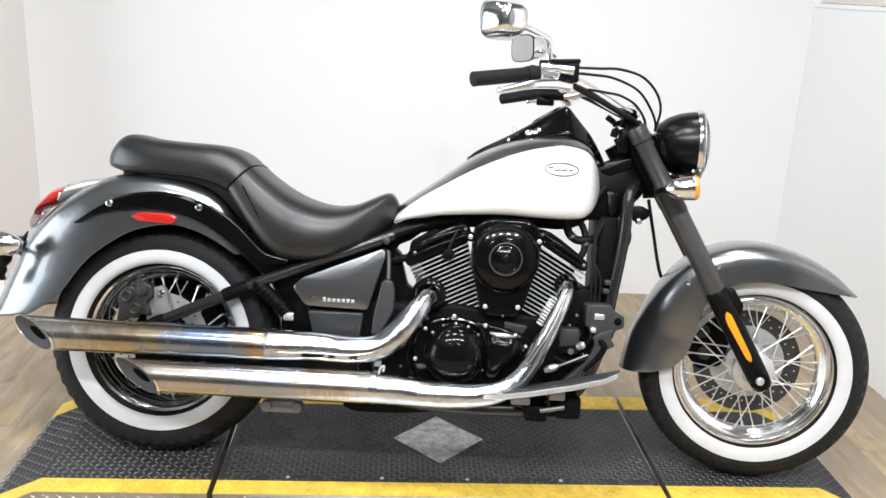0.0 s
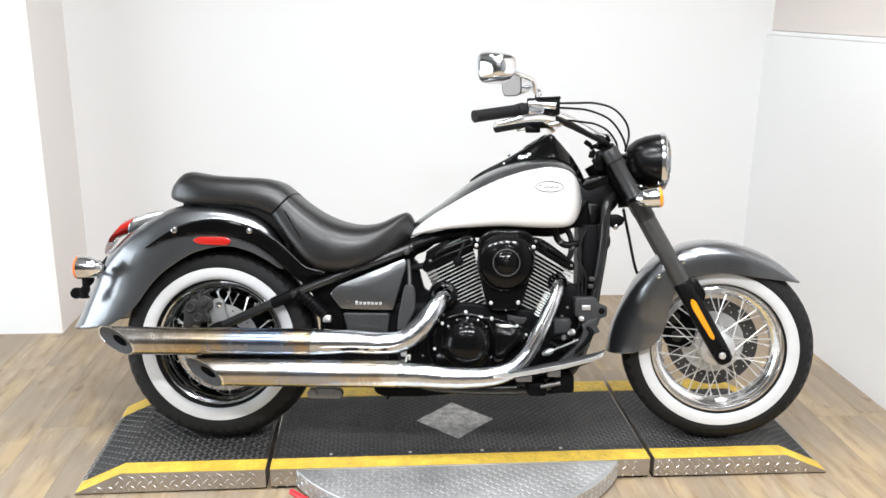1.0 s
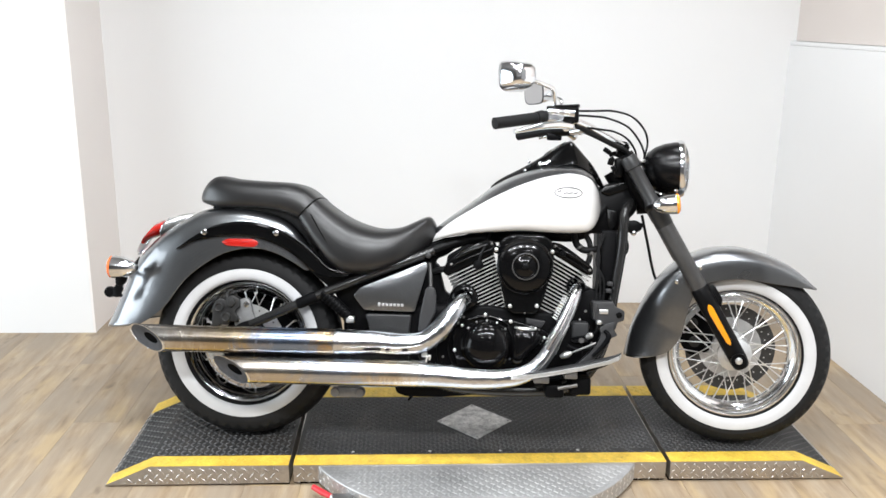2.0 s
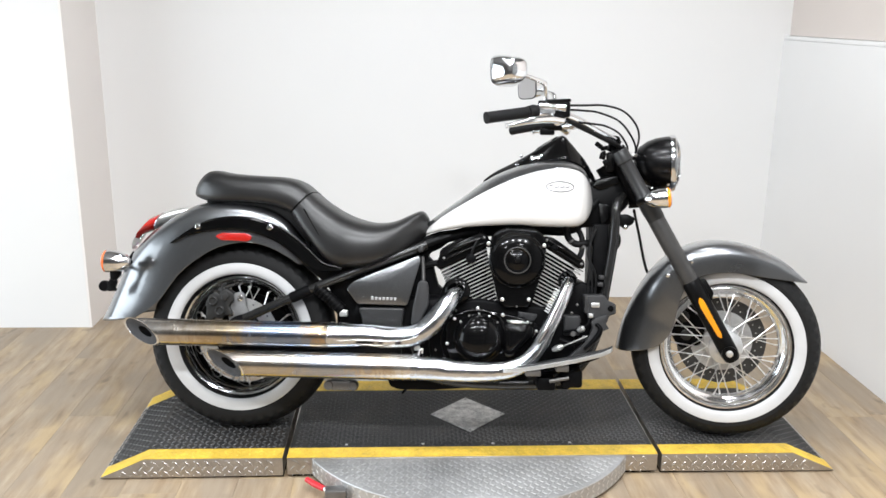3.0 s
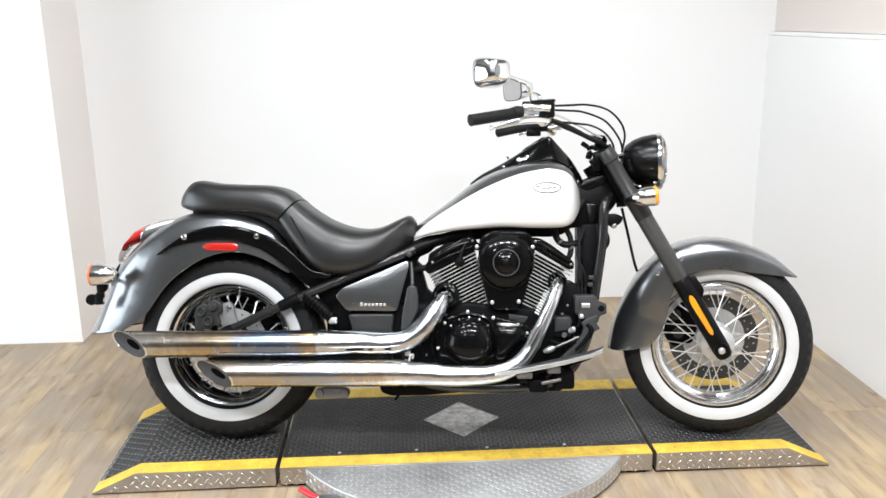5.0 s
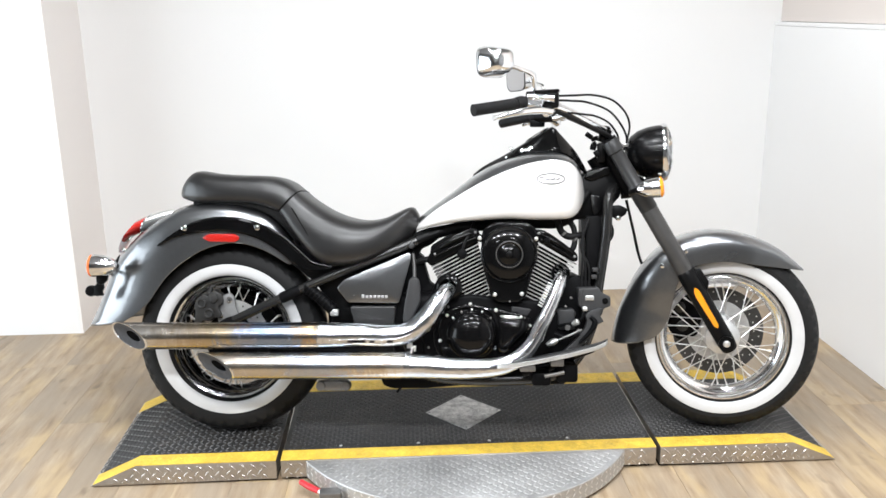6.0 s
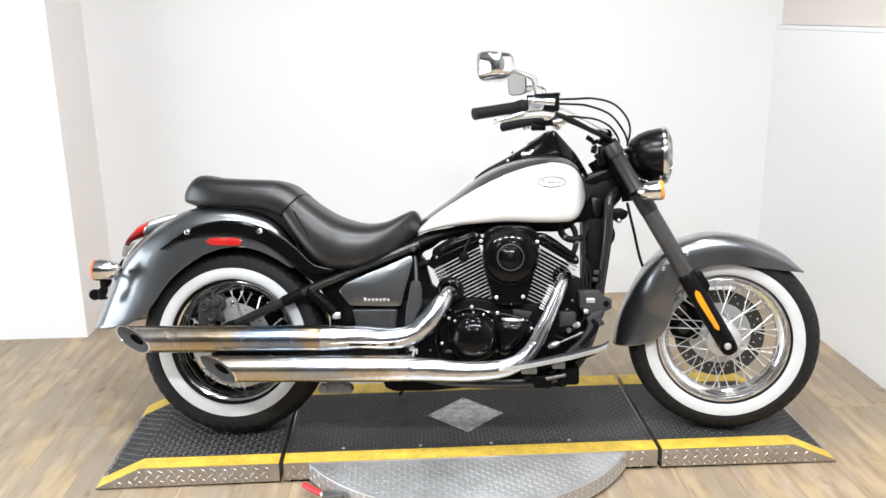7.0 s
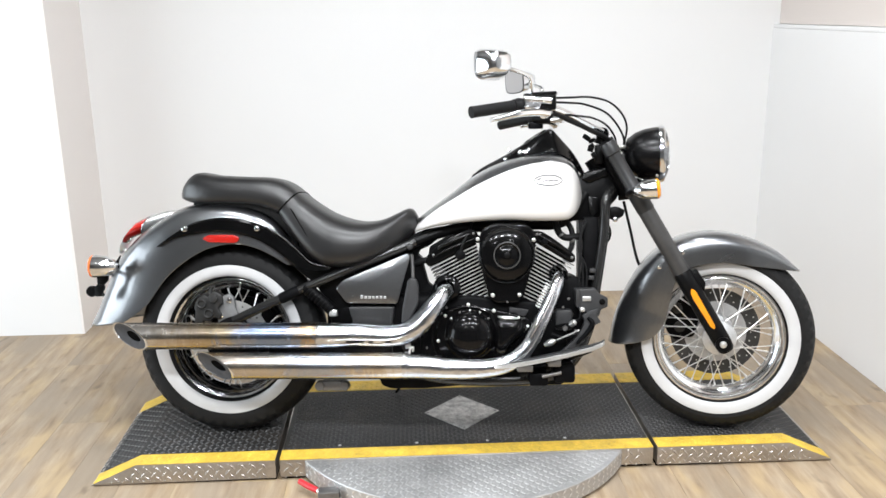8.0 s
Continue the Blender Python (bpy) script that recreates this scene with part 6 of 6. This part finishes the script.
part("screw", turned(dome((1.432, -0.075, 0.862), (0, -0.8, -0.5), 0.006, 0.005, 8)), M_CHROME, lamp)
part("lamp_bracket", turned(tube([(1.385, 0, 0.845), (1.36, 0, 0.80), (1.31, 0, 0.79)], 0.016, 4, 10)), M_SATIN, bike)

# bars
for s in (-1, 1):
    sag = 0.028 if s > 0 else 0.0
    bar_rows = [(1.268, s * 0.0, 1.008), (1.262, s * 0.05, 1.008), (1.238, s * 0.10, 1.012), (1.195, s * 0.16, 1.034), (1.140, s * 0.215, 1.064), (1.085, s * 0.262, 1.083 - sag), (1.02, s * 0.308, 1.090 - sag), (0.985, s * 0.33, 1.088 - sag), (0.92, s * 0.38, 1.077 - sag), (0.88, s * 0.41, 1.069 - sag)]
    bar = part("handlebar", turned(tube(bar_rows, 0.0125, 6, 14)), M_CHROME, bike, "chrome swept-back handlebar")
    g0, g1 = Vector((0.992, s * 0.325, 1.088 - sag)), Vector((0.868, s * 0.42, 1.067 - sag))
    axis = g1 - g0
    n = axis.length
    rows = [(0.0125, 0.0), (0.0195, 0.001), (0.0195, 0.006), (0.0165, 0.008)]
    for k in range(20):
        h = 0.012 + k * (n - 0.02) / 20
        rows += [(0.0173, h), (0.0176, h + 0.001), (0.0176, h + 0.004), (0.0173, h + 0.005)]
    rows += [(0.018, n - 0.006), (0.018, n - 0.001), (0.012, n), (0.0, n)]
    part("grip", turned(lathe(rows, g0, axis, 24)), M_RUBBER, bar, "black rubber grip")
    part("switch_box", turned(tube([(1.075, s * 0.272, 1.086 - sag), (1.05, s * 0.288, 1.090 - sag), (1.012, s * 0.312, 1.090 - sag)], [0.020, 0.024, 0.021], 4, 16)), M_CHROME if s < 0 else M_SATIN, bar, "chrome switch housing" if s < 0 else "black switch housing")
    part("throttle_drum", turned(tube([(1.012, s * 0.312, 1.090 - sag), (1.002, s * 0.318, 1.0895 - sag), (0.990, s * 0.327, 1.088 - sag)], [0.019, 0.022, 0.019], 3, 16)), M_RUBBER, bar)
    part("switch_button", turned(box(1.015, 1.035, s * 0.30 - 0.012, s * 0.30 + 0.012, 1.108 - sag, 1.124 - sag, 0.004)), M_SATIN, bar)
    part("lever_mount", turned(tube([(1.062, s * 0.280, 1.085 - sag), (1.085, s * 0.295, 1.068 - sag), (1.075, s * 0.325, 1.058 - sag)], [0.018, 0.016, 0.012], 4, 12)), M_CHROME, bar)
    up, on = (-0.006, 0.03) if s > 0 else (0.004, 0.008)
    lever_rows = [(1.085 + on, s * 0.315, 1.058 + up), (1.04 + on, s * 0.348, 1.062 + up), (0.99 + on, s * 0.388, 1.056 + up), (0.95 + on, s * 0.412, 1.046 + up), (0.93 + on, s * 0.425, 1.041 + up), (0.92 + on, s * 0.43, 1.040 + up)]
    part("hand_lever", turned(tube(lever_rows, [0.010, 0.0125, 0.011, 0.008, 0.006, 0.0085], 5, 10)), M_CHROME, bar, "chrome hand lever")
    if s > 0:
        part("switch_block", turned(box(0.985, 1.04, 0.30, 0.335, 1.022, 1.048, 0.005)), M_SATIN, bar, "black switch block")
    part("riser", turned(tube([(1.248, s * 0.05, 0.965), (1.262, s * 0.05, 1.008)], [0.02, 0.017], 1, 16)), M_SATIN, bar)
    part("riser_cap", turned(lathe([(0.021, -0.016), (0.021, 0.016)], (1.262, s * 0.05, 1.009), (0, 1, 0), 16)), M_SATIN, bar)
    part("switch_wiring", turned(tube([(1.105, s * 0.255, 1.064), (1.168, s * 0.200, 1.036), (1.224, s * 0.135, 1.008), (1.270, s * 0.07, 0.985), (1.30, s * 0.04, 0.955)], 0.0075, 5, 10)), M_RUBBER, bar, "black wiring along the bar")
    # mirror
    stem = [(1.040, s * 0.292, 1.10), (1.038, s * 0.298, 1.14), (1.034, s * 0.315, 1.172), (1.005, s * 0.345, 1.186), (0.972, s * 0.372, 1.196)]
    arm_ob = part("mirror_stem", turned(tube(stem, [0.009, 0.0075, 0.007, 0.0065, 0.0065], 5, 12)), M_CHROME, bar, "chrome mirror stem")
    mc = Vector((0.935, 0.405, 1.203) if s > 0 else (0.924, -0.372, 1.209))
    out = Vector((-0.81, -0.58, -0.06) if s > 0 else (-0.66, 0.75, -0.05)).normalized()
    wide = Vector((0, 0, 1)).cross(out).normalized()
    tall = out.cross(wide)
    half_w, half_h = (0.068, 0.043) if s > 0 else (0.053, 0.045)

    def plate(f, depth, n=36):
        ring = []
        for a in spaced(0, 2 * math.pi, n, endpoint=False):
            ca, sa = math.cos(a), math.sin(a)
            k = (abs(ca) ** 4 + abs(sa) ** 4) ** -0.25
            ring.append(mc + wide * (half_w * f * ca * k) + tall * (half_h * f * sa * k) + out * depth)
        return ring

    part("mirror_shell", turned(loft([plate(0.35, -0.062), plate(0.62, -0.056), plate(0.82, -0.036), plate(0.94, -0.012), plate(1.0, 0.006), plate(1.0, 0.010), plate(0.95, 0.011)])), M_CHROME, arm_ob, "chrome mirror shell", sharp=55)
    part("mirror_edge", turned(loft([plate(1.0, 0.0095), plate(1.005, 0.0115), plate(0.94, 0.0120)], cap=False)), M_SATIN, arm_ob)
    part("mirror_glass", turned(loft([plate(0.94, 0.0112), plate(0.93, 0.0124)])), M_MIRROR, arm_ob, "mirror glass")
res = turned(slab(rounded([(1.040, 1.070), (1.042, 1.120), (1.113, 1.122), (1.113, 1.074)], 0.008), -0.305, -0.255, 0.006, segments=3))
reservoir = part("fluid_reservoir", res, M_SATIN, bike, "black brake fluid reservoir on the bar")
part("reservoir_lid", turned(slab(rounded([(1.040, 1.118), (1.040, 1.127), (1.115, 1.130), (1.115, 1.121)], 0.004), -0.308, -0.252, 0.003)), M_SATIN, reservoir)
part("master_cylinder", turned(tube([(1.02, -0.315, 1.107), (1.06, -0.315, 1.104), (1.10, -0.31, 1.10)], 0.011, 3, 12)), M_CHROME, reservoir)
# control cables looping ahead of the bars
for rows in ([(1.105, -0.28, 1.110), (1.160, -0.262, 1.111), (1.214, -0.24, 1.112), (1.274, -0.18, 1.098), (1.316, -0.12, 1.062), (1.333, -0.08, 1.021), (1.328, -0.05, 0.975), (1.318, -0.035, 0.945)],
             [(1.105, -0.28, 1.097), (1.150, -0.262, 1.095), (1.199, -0.24, 1.090), (1.264, -0.16, 1.066), (1.305, -0.09, 1.023), (1.326, -0.05, 0.977), (1.318, -0.035, 0.940)],
             [(1.140, -0.23, 1.060), (1.186, -0.20, 1.055), (1.225, -0.16, 1.049), (1.268, -0.10, 1.027), (1.296, -0.06, 0.988), (1.300, -0.04, 0.955)]):
    part("control_cable", turned(tube(rows, 0.0034, 8, 8)), M_RUBBER, bike, "black control cable")
part("cable_guide", turned(lathe([(0.012, -0.006), (0.016, 0), (0.012, 0.006)], (1.318, -0.035, 0.957), (0, 0, 1), 12)), M_STEEL, bike)
for x, y, z, w, h, tilt in ((1.204, -0.082, 0.988, 0.013, 0.008, 35), (1.222, -0.078, 0.978, 0.012, 0.007, -20), (1.218, -0.072, 0.952, 0.010, 0.011, 15), (1.228, -0.072, 0.930, 0.008, 0.010, -30), (1.222, -0.08, 0.962, 0.007, 0.007, 60), (1.238, -0.07, 1.005, 0.009, 0.016, -35)):
    bit = box(-w, w, -0.012, 0.012, -h, h, 0.003)
    bmesh.ops.transform(bit, matrix=Matrix.Translation((x, y, z)) @ Matrix.Rotation(radians(tilt), 4, "Y"), verts=bit.verts)
    part("clamp_block", turned(bit), M_SATIN, bike)
part("yoke_lock", turned(box(1.230, 1.258, -0.075, -0.02, 0.90, 0.965, 0.008)), M_SATIN, bike)

# ---- floor planks ----
W_PLANK, L_PLANK = 0.178, 1.21
plank_data = finish("plank", box(-W_PLANK / 2 + 0.0002, W_PLANK / 2 - 0.0002, -L_PLANK / 2 + 0.0002, L_PLANK / 2 - 0.0002, -0.010, 0.0, 0.0006, 1), M_FLOOR, False)
for i in range(25):
    x = -2.72 + W_PLANK * (i + 0.5)
    if x + W_PLANK / 2 > RIGHT + 0.15:
        continue
    start = -1.9 + (i * 0.437 + (i % 3) * 0.21) % L_PLANK - L_PLANK
    for j in range(5):
        y = start + L_PLANK * (j + 0.5)
        if y + L_PLANK / 2 < -1.75 or y - L_PLANK / 2 > BACK - 0.02:
            continue
        over = y + L_PLANK / 2 - (BACK + 0.1)
        data = plank_data
        if over > 0:
            data = finish("plank", box(-W_PLANK / 2 + 0.0002, W_PLANK / 2 - 0.0002, -L_PLANK / 2 + 0.0002, L_PLANK / 2 - over, -0.010, 0.0, 0.0006, 1), M_FLOOR, False)
        ob = new("plank", data)
        ob.parent = floor
        ob.location = (x, y, 0.0)
